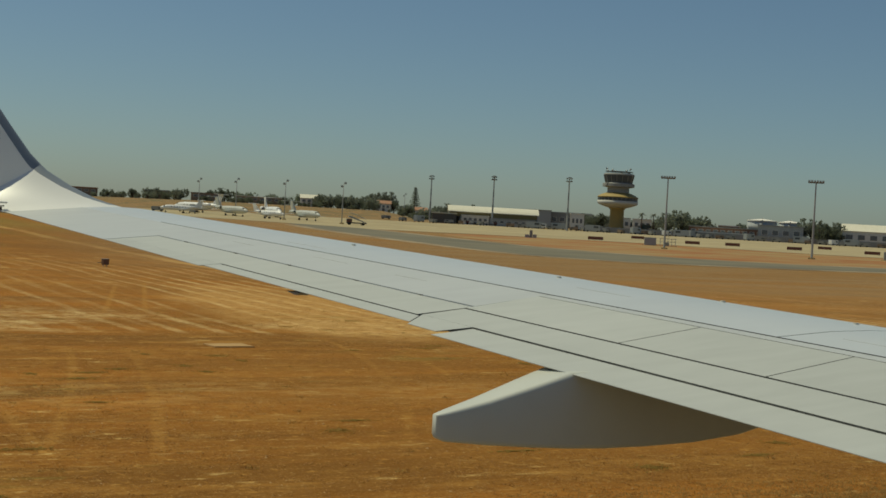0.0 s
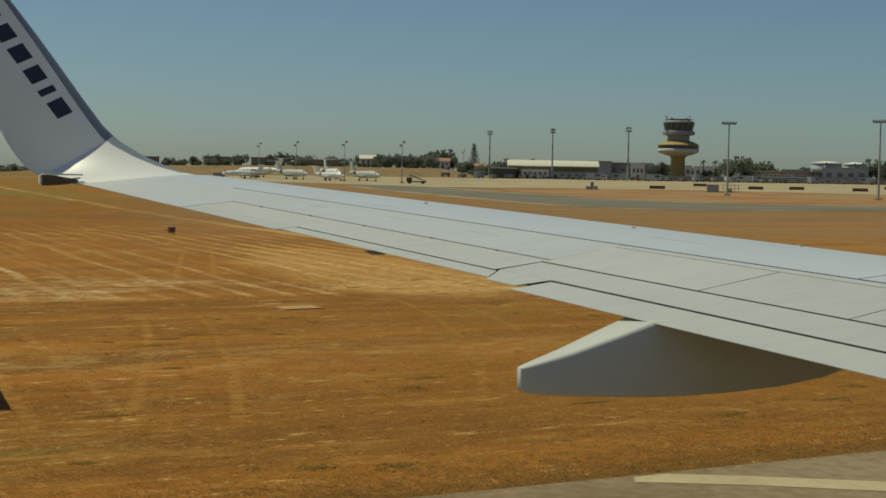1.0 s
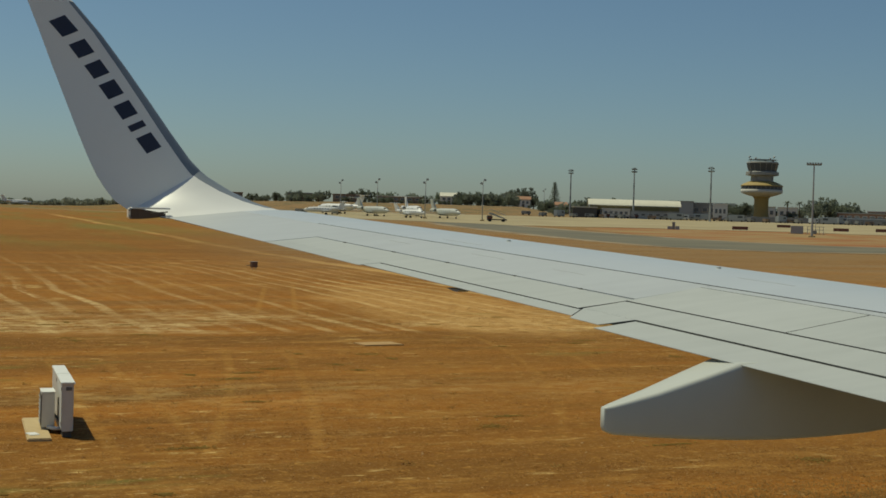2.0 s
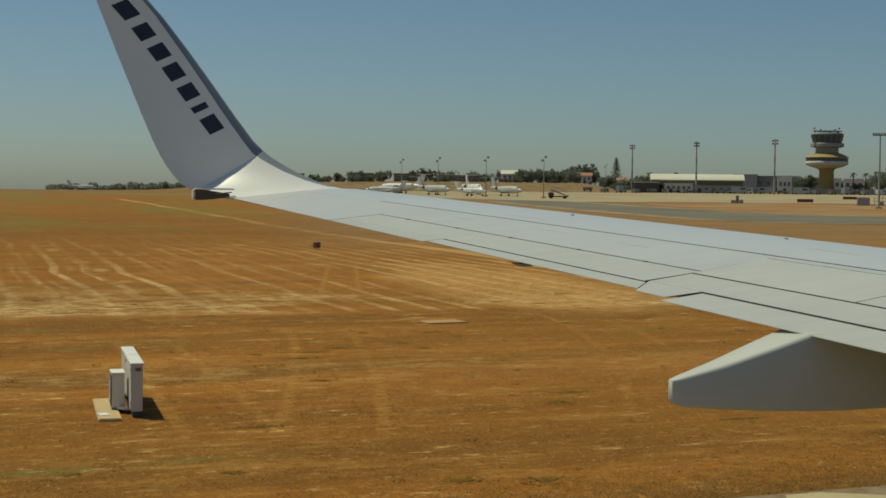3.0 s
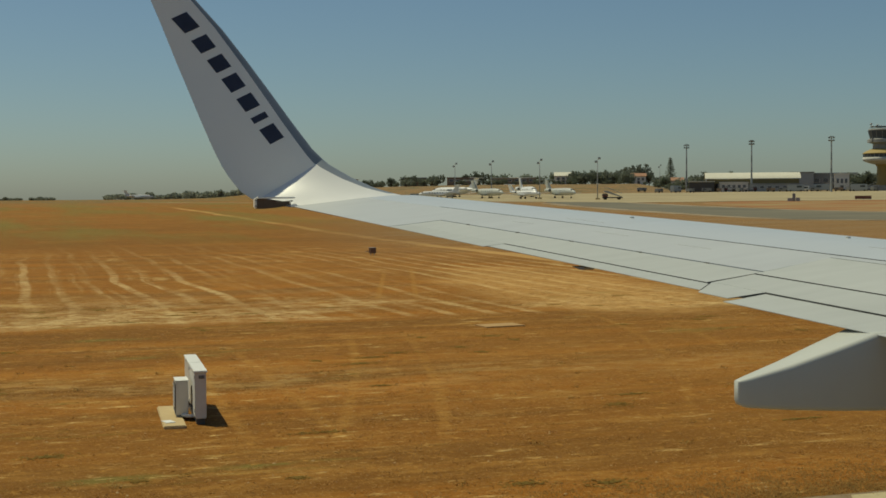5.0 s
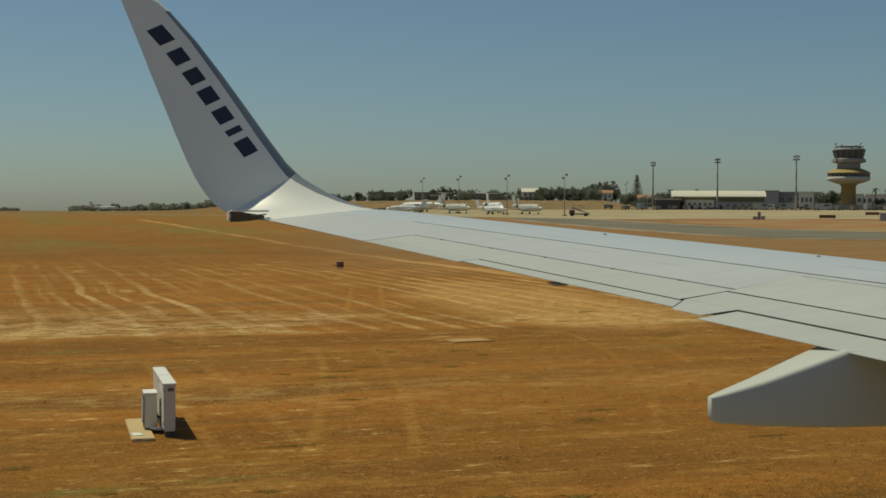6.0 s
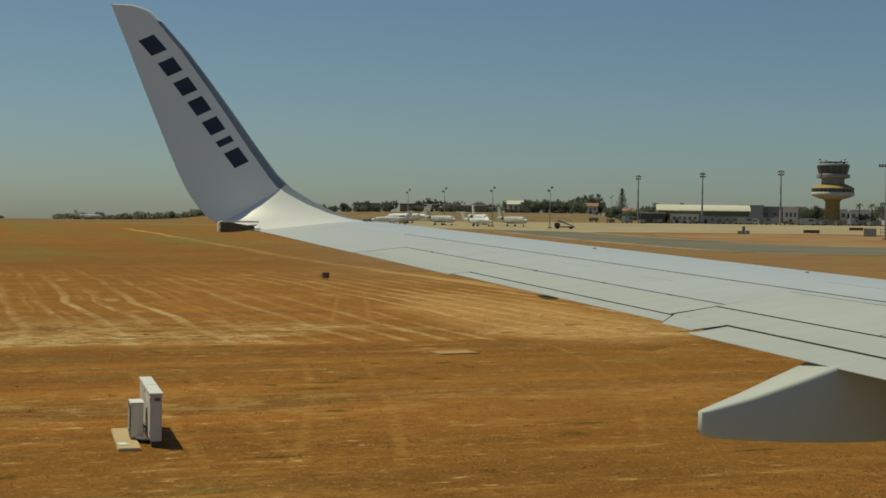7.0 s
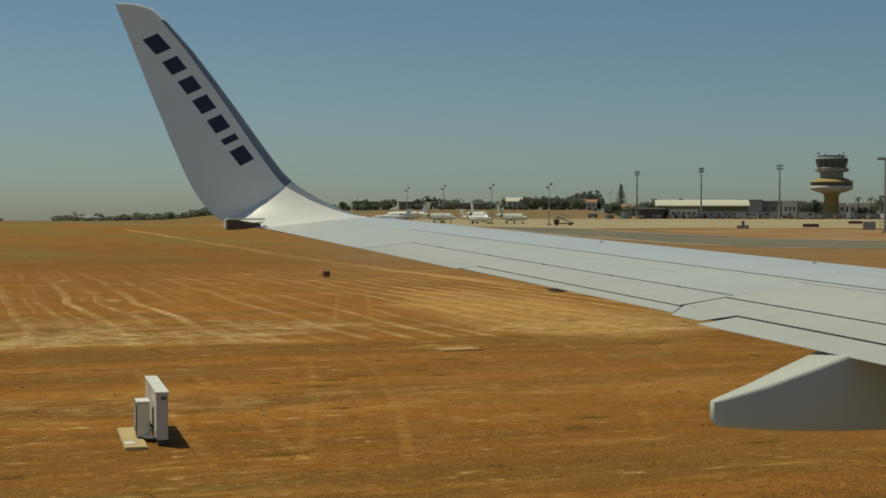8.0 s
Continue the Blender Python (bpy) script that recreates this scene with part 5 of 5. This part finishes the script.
# bearing, distance, kind, size
spots = [
    (11.35, 640, 0, 0.6), (12.2, 650, 3, 0.7), (14.6, 690, 3, 0.7), (15.6, 690, 1, 0.6), (16.2, 695, 4, 0.8), (17.2, 715, 1, 0.6),
    (16.95, 670, 3, 0.7), (17.35, 690, 4, 0.8), (18.9, 730, 1, 0.75), (19.4, 725, 0, 0.85), (19.9, 730, 1, 0.75), (20.4, 735, 0, 0.7), (21.5, 735, 4, 0.8), (22.0, 730, 3, 0.8), (22.5, 745, 0, 0.75),
    (23.4, 690, 1, 0.7), (23.8, 690, 4, 0.95), (24.2, 685, 1, 0.75), (24.6, 690, 4, 1.0), (25.0, 690, 1, 0.7), (25.4, 700, 4, 0.9), (23.6, 715, 4, 0.95), (24.9, 715, 4, 1.0),
    (25.75, 770, 2, 0.85), (26.15, 775, 2, 1.0), (26.55, 770, 1, 0.9), (26.9, 760, 4, 0.9), (27.2, 755, 1, 0.8), (28.35, 750, 1, 1.0), (28.75, 760, 2, 0.85), (28.0, 740, 4, 0.9),
    (30.1, 820, 1, 1.4), (31.0, 830, 3, 1.5), (31.8, 820, 4, 1.4), (28.2, 650, 3, 0.8), (27.4, 640, 3, 0.7),
    (34.55, 690, 1, 1.05), (34.9, 670, 4, 1.05), (35.2, 665, 1, 1.1), (35.45, 690, 3, 1.2), (34.7, 650, 3, 1.0), (36.6, 720, 3, 1.1), (37.45, 700, 4, 1.0),
    (38.0, 720, 2, 0.95), (38.5, 715, 2, 1.1), (38.9, 710, 1, 1.2), (39.3, 720, 2, 0.9), (39.8, 725, 4, 1.2), (41.2, 740, 3, 1.3), (42.0, 760, 1, 1.1), (42.4, 640, 1, 1.0),
    (43.75, 600, 2, 0.95), (44.2, 590, 1, 1.15), (44.6, 600, 2, 0.85), (44.95, 640, 4, 1.1), (45.9, 640, 1, 1.25), (48.5, 650, 2, 1.0), (49.3, 640, 1, 1.1), (32.2, 800, 4, 1.2), (33.0, 790, 3, 1.3), (37.0, 650, 3, 0.8),
]
rnd = random.Random(21)
for k in range(72):
    spots.append((rnd.uniform(12.5, 28.0), rnd.uniform(655, 712), rnd.choice((3, 3, 4, 1)), rnd.uniform(0.2, 0.5)))
used = set()
for az, d, k, s in spots:
    x, y, z = far_at(az, d)
    m = pose(x, y, z, 0, 0, rnd.uniform(0, 360))
    if k in used:
        ob = copy_thing(kinds[k], m)
    else:
        ob = kinds[k]
        ob.matrix_basis = m
        used.add(k)
    ob.scale = (s * rnd.uniform(0.9, 1.1), s * rnd.uniform(0.9, 1.1), s)
stand(build_norfolk_pine(21.0), 27.52, 850)
palm = stand(build_palm(9.0, 3), 36.85, 640)
x, y, z = far_at(37.35, 640)
copy_thing(palm, pose(x, y, z, 0, 0, 80))


def build_far_woods():
    """The low wood on the horizon."""
    rnd = random.Random(31)
    vs, fs = [], []
    for az0, az1, d, h in ((1.5, 2.4, 1350, 4), (4.4, 7.6, 1150, 6.2), (7.6, 11.2, 1050, 6.8), (9.6, 12.6, 820, 6.4), (-12, 1.2, 1500, 4)):
        a = az0
        while a < az1:
            dd = d + rnd.uniform(-40, 40)
            x, y, z = far_at(a, dd)
            w, hh = rnd.uniform(4, 9), h * rnd.uniform(0.4, 1.05)
            for _ in range(230):
                v = Vector((rnd.gauss(0, 1), rnd.gauss(0, 1), rnd.gauss(0, 1))).normalized() * rnd.uniform(0.5, 1.0)
                c = Vector((x + v.x * w * 0.6, y + v.y * w * 0.6, z + hh * 0.5 + v.z * hh * 0.5))
                q = Euler((rnd.uniform(0, 6.3), rnd.uniform(0, 6.3), rnd.uniform(0, 6.3))).to_matrix()
                j = len(vs)
                vs += [c + q @ Vector(p) * 0.75 for p in ((-1, 0, 0), (0, -0.7, 0), (1, 0, 0), (0, 0.7, 0))]
                fs.append((j, j + 1, j + 2, j + 3))
            a += math.degrees(w * 0.5 / d) * rnd.choice((0.6, 0.8, 1, 1.1))
    me = bpy.data.meshes.new("distant_wood")
    me.from_pydata([tuple(v) for v in vs], [], fs)
    me.materials.append(M_LEAF3)
    tagged(new("distant_wood", me), "low dark wood along the horizon", "trees", kind="stuff")


build_far_woods()


# ---------------------------------------------------------------- parked aircraft and apron vehicles
def build_jet(length, paint, label):
    """A business jet with rear engines and a tail plane on top of the fin; nose towards +x."""
    ob = tagged(empty("business_jet"), label, "aircraft", "parked business jets")
    L, r = length, length * 0.062
    zc = r + 0.9
    st = [(-0.50, 0.05, 0.55), (-0.40, 0.35, 0.35), (-0.28, 0.75, 0.12), (-0.15, 1.0, 0), (0.25, 1.0, 0), (0.36, 0.88, -0.05), (0.43, 0.62, -0.18), (0.48, 0.32, -0.3), (0.50, 0.06, -0.36)]
    part("fuselage", tube([((L * a, 0, zc + r * c), r * b, r * b, (0, 1, 0), (0, 0, 1)) for a, b, c in st], 18), paint, ob, smooth=True)
    wind = part("windscreen", box(L * 0.375, L * 0.425, -r * 0.62, r * 0.62, zc + r * 0.28, zc + r * 0.62, r * 0.15), M_GLASSY, ob)
    for s in (-1, 1):
        for k in range(6):
            part("cabin_window", tube([((L * (-0.1 + 0.065 * k), s * r * 0.90, zc + r * 0.28), 0.16), ((L * (-0.1 + 0.065 * k), s * r * 0.99, zc + r * 0.28), 0.16)], 10), M_GLASSY, ob)
        bm = bmesh.new()
        root = [(L * 0.06, 0.16), (L * -0.14, 0.16)]
        tip = [(L * -0.10, 0.05), (L * -0.155, 0.05)]
        zr, zt = zc - r * 0.75, zc - r * 0.75 + L * 0.02
        v = [bm.verts.new(p) for p in ((root[0][0], s * r * 0.5, zr), (root[1][0], s * r * 0.5, zr), (tip[1][0], s * L * 0.47, zt), (tip[0][0], s * L * 0.47, zt))]
        w = [bm.verts.new(p.co + Vector((0, 0, 0.16 if i < 2 else 0.06))) for i, p in enumerate(v)]
        bm.faces.new(v), bm.faces.new(w[::-1])
        for i in range(4):
            bm.faces.new((v[i], w[i], w[(i + 1) % 4], v[(i + 1) % 4]))
        bmesh.ops.recalc_face_normals(bm, faces=bm.faces)
        part("wing", bm, paint, ob)
        c = Vector((L * -0.27, s * r * 1.55, zc + r * 0.45))
        eng = part("engine", tube([(c + Vector((L * 0.075, 0, 0)), r * 0.42), (c + Vector((L * 0.05, 0, 0)), r * 0.52), (c - Vector((L * 0.04, 0, 0)), r * 0.5), (c - Vector((L * 0.09, 0, 0)), r * 0.32)], 14), paint, ob, smooth=True)
        part("intake", tube([(c + Vector((L * 0.072, 0, 0)), r * 0.34), (c + Vector((L * 0.078, 0, 0)), r * 0.36)], 14), M_DARK, eng)
        part("pylon", box(c.x - L * 0.04, c.x + L * 0.03, min(s * r * 0.7, c.y), max(s * r * 0.7, c.y), c.z - 0.08, c.z + 0.08), paint, ob)
        # tail plane
        part("tail_plane", box(-L * 0.07, 0, 0, L * 0.19, -0.08, 0.08, 0.03, m=pose(-L * 0.475, 0, zc + r * 0.4 + L * 0.185, 0, 0, 14 if s > 0 else 180 - 14) @ pose(L * 0.02 if s > 0 else -L * 0.02, 0, 0)), paint, ob)
        for xx in (-0.06,):
            leg = part("main_gear", tube([((L * xx, s * L * 0.075, 0.3), 0.07), ((L * xx, s * L * 0.07, zc - r * 0.6), 0.08)], 8), M_STEEL, ob)
            part("wheel", tube([((L * xx, s * L * 0.075 - 0.16, 0.34), 0.34), ((L * xx, s * L * 0.075 + 0.16, 0.34), 0.34)], 14), M_RUBBER, leg)
    leg = part("nose_gear", tube([((L * 0.36, 0, 0.25), 0.06), ((L * 0.36, 0, zc - r * 0.7), 0.07)], 8), M_STEEL, ob)
    part("wheel", tube([((L * 0.36, -0.12, 0.27), 0.27), ((L * 0.36, 0.12, 0.27), 0.27)], 14), M_RUBBER, leg)
    bm = bmesh.new()
    zf = zc + r * 0.5
    a = [(-L * 0.30, zf), (-L * 0.47, zf), (-L * 0.54, zf + L * 0.18), (-L * 0.46, zf + L * 0.18)]
    p = [bm.verts.new((x, -0.13, z)) for x, z in a]
    q = [bm.verts.new((x, 0.13, z)) for x, z in a]
    bm.faces.new(p), bm.faces.new(q[::-1])
    for i in range(4):
        bm.faces.new((p[i], q[i], q[(i + 1) % 4], p[(i + 1) % 4]))
    bmesh.ops.recalc_face_normals(bm, faces=bm.faces)
    part("fin", bm, paint, ob)
    return ob


jet_g = stand(build_jet(18.0, M_JETGREY, "grey business jet with high tail parked on the apron"), 22.0, 415, -84)
jet_w = stand(build_jet(21.0, M_JET, "white business jet with wide high tail parked on the apron"), 20.75, 450, -98)
jet_s = stand(build_jet(13.0, M_JET, "small white business jet facing the field"), 20.45, 406, -66)
x, y, z = far_at(18.95, 424)
tagged(copy_thing(jet_g, pose(x, y, z, 0, 0, -78)), "grey business jet parked behind the others")
x, y, z = far_at(16.9, 432)
tagged(copy_thing(jet_s, pose(x, y, z, 0, 0, 166)), "white business jet with its tail to the masts")
x, y, z = far_at(17.7, 470)
tagged(copy_thing(jet_w, pose(x, y, z, 0, 0, 120)), "white business jet seen from behind on the apron")
x, y, z = far_at(5.55, 1010)
tagged(copy_thing(jet_w, pose(x, y, z, 0, 0, 10)), "white aircraft far across the field")


def build_stair_truck():
    ob = tagged(empty("stair_truck"), "dark red passenger stair truck on the apron", "stair truck")
    part("chassis", box(-2.8, 2.8, -0.95, 0.95, 0.45, 0.8, 0.05), M_DARK, ob)
    cab = part("cab", box(-2.8, -1.3, -0.95, 0.95, 0.8, 1.75, 0.15), M_REDDARK, ob)
    part("windscreen", box(-2.82, -1.5, -0.97, 0.97, 1.25, 1.6, 0.05), M_GLASSY, cab)
    bm = bmesh.new()
    p = [(-2.3, 2.5), (-1.4, 2.5), (2.7, 0.85), (2.2, 0.85), (-2.3, 2.2)]
    a = [bm.verts.new((x, -0.7, z)) for x, z in p]
    b = [bm.verts.new((x, 0.7, z)) for x, z in p]
    bm.faces.new(a), bm.faces.new(b[::-1])
    for i in range(5):
        bm.faces.new((a[i], b[i], b[(i + 1) % 5], a[(i + 1) % 5]))
    bmesh.ops.recalc_face_normals(bm, faces=bm.faces)
    part("stair", bm, M_STEEL, ob, "grey metal stair")
    for s in (-0.72, 0.72):
        part("handrail", tube([((-2.3, s, 3.4), 0.05), ((-1.4, s, 3.4), 0.05), ((2.6, s, 1.8), 0.05)], 6), M_STEEL, ob)
        for xx in (-2.0, 1.8):
            part("wheel", tube([((xx, s * 1.3 - 0.12, 0.42), 0.42), ((xx, s * 1.3 + 0.12, 0.42), 0.42)], 14), M_RUBBER, ob)
    return ob


truck = stand(build_stair_truck(), 24.0, 376, -20)


def build_van(label, paint, L=5.2, h=2.3):
    ob = tagged(empty("service_van"), label, "van", "apron service vehicles")
    body = part("body", box(-L / 2, L / 2, -0.95, 0.95, 0.4, h, 0.18), paint, ob)
    part("windscreen", box(L / 2 - 0.5, L / 2 + 0.02, -0.8, 0.8, h * 0.55, h * 0.85, 0.08), M_GLASSY, body)
    for s in (-1, 1):
        part("side_window", box(L * 0.05, L * 0.36, s * 0.95 - 0.02, s * 0.95 + 0.02, h * 0.56, h * 0.85, 0.02), M_GLASSY, body)
        for xx in (-L * 0.32, L * 0.32):
            part("wheel", tube([((xx, s * 0.86 - 0.1, 0.36), 0.36), ((xx, s * 0.86 + 0.1, 0.36), 0.36)], 12), M_RUBBER, ob)
    return ob


vans = [build_van("white apron service van", M_JET), build_van("dark grey luggage tractor", M_GREYCONC, 4.0, 1.7), build_van("blue grey service truck", M_BLUEGREY, 6.5, 2.9), build_van("dull brown baggage tractor", M_SANDSTONE, 3.6, 1.6)]
rnd = random.Random(8)
done = set()
for az, d, k in ((28.6, 575, 1), (29.1, 572, 3), (29.95, 575, 1), (31.2, 570, 3), (31.7, 574, 1), (32.2, 571, 2), (32.5, 576, 0), (32.95, 572, 1), (33.25, 575, 2), (33.9, 572, 3), (34.35, 574, 1), (34.7, 571, 2),
                 (35.3, 574, 1), (35.9, 570, 3), (36.5, 574, 2), (37.2, 571, 1), (37.8, 573, 0), (38.4, 570, 2), (39.2, 573, 1), (40.0, 570, 3), (41.2, 572, 2), (42.3, 571, 1), (43.6, 560, 3), (44.9, 556, 1),
                 (26.6, 560, 1), (27.3, 563, 2), (27.9, 560, 1), (25.9, 566, 1), (17.4, 440, 2), (16.0, 445, 1),
                 (36.9, 577, 3), (38.9, 582, 2), (39.6, 578, 1), (40.5, 581, 1), (41.7, 580, 1), (42.9, 578, 3), (43.3, 582, 2), (44.2, 580, 1), (44.6, 577, 0), (45.3, 580, 2), (45.8, 578, 1), (46.5, 580, 3)):
    x, y, z = far_at(az, d)
    m = pose(x, y, z + 0.06, 0, 0, rnd.choice((-az, 180 - az, 90 - az, 60 - az)))
    if k in done:
        copy_thing(vans[k], m)
    else:
        vans[k].matrix_basis = m
        done.add(k)
for az, d in ((29.6, 580), (30.4, 583), (32.1, 580), (32.75, 584), (33.4, 582), (34.3, 580), (35.2, 583)):
    x, y, z = far_at(az, d)
    copy_thing(truck, pose(x, y, z + 0.06, 0, 0, -az + rnd.choice((0, 180))))


def build_barrier():
    ob = tagged(empty("apron_barrier"), "long dark red and grey apron barrier board", "barrier", "apron edge barriers")
    part("board", box(-2.0, 2.0, -0.12, 0.12, 0.18, 1.0, 0.03), M_REDDARK, ob)
    for xx in (-1.7, 0, 1.7):
        part("foot", box(xx - 0.08, xx + 0.08, -0.4, 0.4, 0.0, 0.2, 0.02), M_STEEL, ob)
    return ob


bar = stand(build_barrier(), 34.11, 351, -30)
for az, d in ((38.3, 372), (40.0, 380), (42.5, 372), (45.6, 368), (36.2, 420), (43.9, 420)):
    x, y, z = far_at(az, d)
    copy_thing(bar, pose(x, y, z, 0, 0, -az))


def build_antenna_site(az, dist, label):
    x, y, z = far_at(az, dist)
    ob = tagged(empty("navigation_equipment", pose(x, y, z, 0, 0, -az)), label, "equipment")
    part("cabin", box(-3.6, -0.8, -1.0, 1.0, 0, 1.9, 0.06), M_STEEL, ob, "grey equipment cabin")
    part("plinth", box(-4.2, 4.4, -1.3, 1.3, -0.3, 0.12), M_SLAB, ob)
    for k in range(5):
        part("post", tube([((0.2 + k * 0.9, 0, 0), 0.06), ((0.2 + k * 0.9, 0, 1.9 + (k == 2) * 1.2), 0.05)], 6), M_STEEL, ob)
    part("beam", box(0, 4.0, -0.05, 0.05, 1.0, 1.1), M_STEEL, ob)
    part("beam", box(0, 4.0, -0.05, 0.05, 1.7, 1.8), M_STEEL, ob)
    part("box", box(1.0, 2.3, -0.3, 0.3, 0.12, 0.9, 0.04), M_LAMP, ob)
    return ob


build_antenna_site(36.65, 322, "grey navigation equipment with antenna frame on the verge")
build_antenna_site(46.4, 300, "grey navigation equipment with antenna frame beyond the taxiway")
x, y, z = far_at(31.24, 332)
wind = tagged(empty("junction_post", pose(x, y, z, 0, 0, -31)), "dark junction post with low grey boxes", "junction post")
part("post", box(-0.35, 0.35, -0.3, 0.3, 0, 1.9, 0.05), M_LAMP, wind)
part("box", box(-1.5, -0.4, -0.35, 0.35, 0, 0.8, 0.05), M_STEEL, wind)
part("box", box(0.45, 1.4, -0.35, 0.35, 0, 0.9, 0.05), M_STEEL, wind)


# ---------------------------------------------------------------- long fence and low wall behind the apron
def build_fence():
    """Chain fence with posts behind the apron."""
    a0, a1, d = 34.4, 50.0, 588
    n = 44
    fence = tagged(empty("perimeter_fence"), "grey mesh perimeter fence behind the apron", "fence")
    for k in range(n):
        x, y, z = far_at(a0 + (a1 - a0) * k / (n - 1), d)
        part("post", box(x - 0.08, x + 0.08, y - 0.08, y + 0.08, z - 0.3, z + 2.6), M_STEEL, fence)
        if k:
            v = Vector((x, y, z)) - last
            bm = bmesh.new()
            t = Vector((v.y, -v.x, 0)).normalized() * 0.03
            vs = [bm.verts.new(p) for p in (last - t, Vector((x, y, z)) - t, Vector((x, y, z)) + t, last + t)]
            ws = [bm.verts.new(p.co + Vector((0, 0, 2.3))) for p in vs]
            bm.faces.new(vs[::-1]), bm.faces.new(ws)
            for i in range(4):
                bm.faces.new((vs[i], vs[(i + 1) % 4], ws[(i + 1) % 4], ws[i]))
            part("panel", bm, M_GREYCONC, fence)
        last = Vector((x, y, z))


build_fence()


# ---------------------------------------------------------------- dry grass and stones of the near field
def scatter(name, count, seed, mat, label, category, maker, area):
    rnd = random.Random(seed)
    vs, fs = [], []
    for _ in range(count):
        x, y = rnd.uniform(area[0], area[1]), area[2] + (area[3] - area[2]) * rnd.random() ** 1.4
        if noise.noise(Vector((x * 0.10, y * 0.55, seed))) + rnd.uniform(-0.35, 0.35) < -0.02:
            continue
        maker(rnd, x, y, vs, fs)
    me = bpy.data.meshes.new(name)
    me.from_pydata(vs, [], fs)
    me.materials.append(mat)
    tagged(new(name, me), label, category, kind="stuff")


def tuft(rnd, x, y, vs, fs):
    h = rnd.uniform(0.008, 0.022)
    for _ in range(rnd.randint(4, 7)):
        a, lean = rnd.uniform(0, 6.28), rnd.uniform(0.05, 0.14)
        bx, by = x + rnd.uniform(-0.06, 0.06), y + rnd.uniform(-0.06, 0.06)
        wx, wy = math.cos(a) * 0.016, math.sin(a) * 0.016
        j = len(vs)
        vs += [(bx - wx, by - wy, -0.01), (bx + wx, by + wy, -0.01), (bx + math.sin(a) * lean, by - math.cos(a) * lean, h * rnd.uniform(0.6, 1.2))]
        fs.append((j, j + 1, j + 2))


def weed(rnd, x, y, vs, fs):
    r = rnd.uniform(0.04, 0.13)
    for _ in range(26):
        a, f = rnd.uniform(0, 6.28), rnd.random() ** 0.5
        c = Vector((x + math.cos(a) * r * f, y + math.sin(a) * r * f, rnd.uniform(0.0, 0.35) * r))
        q = Euler((rnd.uniform(-0.7, 0.7), rnd.uniform(-0.7, 0.7), rnd.uniform(0, 6.3))).to_matrix()
        j = len(vs)
        vs += [tuple(c + q @ Vector(p) * r * 0.2) for p in ((-1, 0, 0), (0, -0.35, 0.1), (1, 0, 0), (0, 0.35, 0.1))]
        fs.append((j, j + 1, j + 2, j + 3))


def green_patch(rnd, x, y, vs, fs):
    """A low spreading weed, wider than it is high."""
    rx, ry = rnd.uniform(0.15, 0.75), rnd.uniform(0.10, 0.55)
    for _ in range(int(60 + 200 * rx)):
        a, f = rnd.uniform(0, 6.28), abs(rnd.gauss(0, 0.5))
        c = Vector((x + math.cos(a) * rx * f, y + math.sin(a) * ry * f, rnd.uniform(0.004, 0.010)))
        q = Euler((rnd.uniform(0.0, 0.25), rnd.uniform(-0.12, 0.12), rnd.uniform(-0.6, 0.6))).to_matrix()
        j, k = len(vs), rnd.uniform(0.022, 0.05)
        vs += [tuple(c + q @ Vector(p) * k) for p in ((-1, 0, 0), (0, -0.35, 0.1), (1, 0, 0), (0, 0.35, 0.1))]
        fs.append((j, j + 1, j + 2, j + 3))


def stone(rnd, x, y, vs, fs):
    r = rnd.uniform(0.012, 0.045)
    j = len(vs)
    for k in range(5):
        a = k * 1.2566 + rnd.uniform(-0.3, 0.3)
        vs.append((x + math.cos(a) * r * rnd.uniform(0.8, 1.2), y + math.sin(a) * r * rnd.uniform(0.8, 1.2), -0.01))
    vs.append((x, y, r * rnd.uniform(0.25, 0.5)))
    for k in range(5):
        fs.append((j + k, j + (k + 1) % 5, j + 5))


def blade_tuft(rnd, x, y, vs, fs):
    """Taller grass where the soil meets the taxiway, thinning out with distance from it."""
    edge = 14.25 + 0.22 * noise.noise(Vector((x * 0.6, 3.0, 1.0)))
    y = edge + (y - 14.2) ** 2 * 0.45
    for _ in range(rnd.randint(6, 10)):
        a, h = rnd.uniform(0, 6.28), rnd.uniform(0.012, 0.045) * (1.25 - 0.35 * min(y - edge, 2.0))
        bx, by = x + rnd.uniform(-0.09, 0.09), y + rnd.uniform(-0.07, 0.07)
        wx, wy = math.cos(a) * 0.010, math.sin(a) * 0.010
        j = len(vs)
        vs += [(bx - wx, by - wy, -0.01), (bx + wx, by + wy, -0.01), (bx + math.sin(a) * h * 1.6, by - math.cos(a) * h * 1.6, h)]
        fs.append((j, j + 1, j + 2))


scatter("verge_grass", 15000, 53, M_FRINGE, "olive brown grass fringe along the taxiway edge", "grass", blade_tuft, (-4, 40, 14.2, 16.4))
scatter("dry_grass", 52000, 41, M_TUFT, "short dry straw coloured grass tufts", "grass", tuft, (-8, 46, 14.6, 52))
scatter("weeds", 520, 43, M_WEED, "low olive brown weeds among the dry grass", "weeds", weed, (-6, 44, 14.8, 50))
scatter("green_weeds", 200, 59, M_GREEN, "flat dull green weed patches on the soil", "weeds", green_patch, (-4, 44, 15.5, 48))
scatter("stones", 2600, 47, M_STONE, "small pale stones on the soil", "stones", stone, (-6, 42, 14.6, 42))
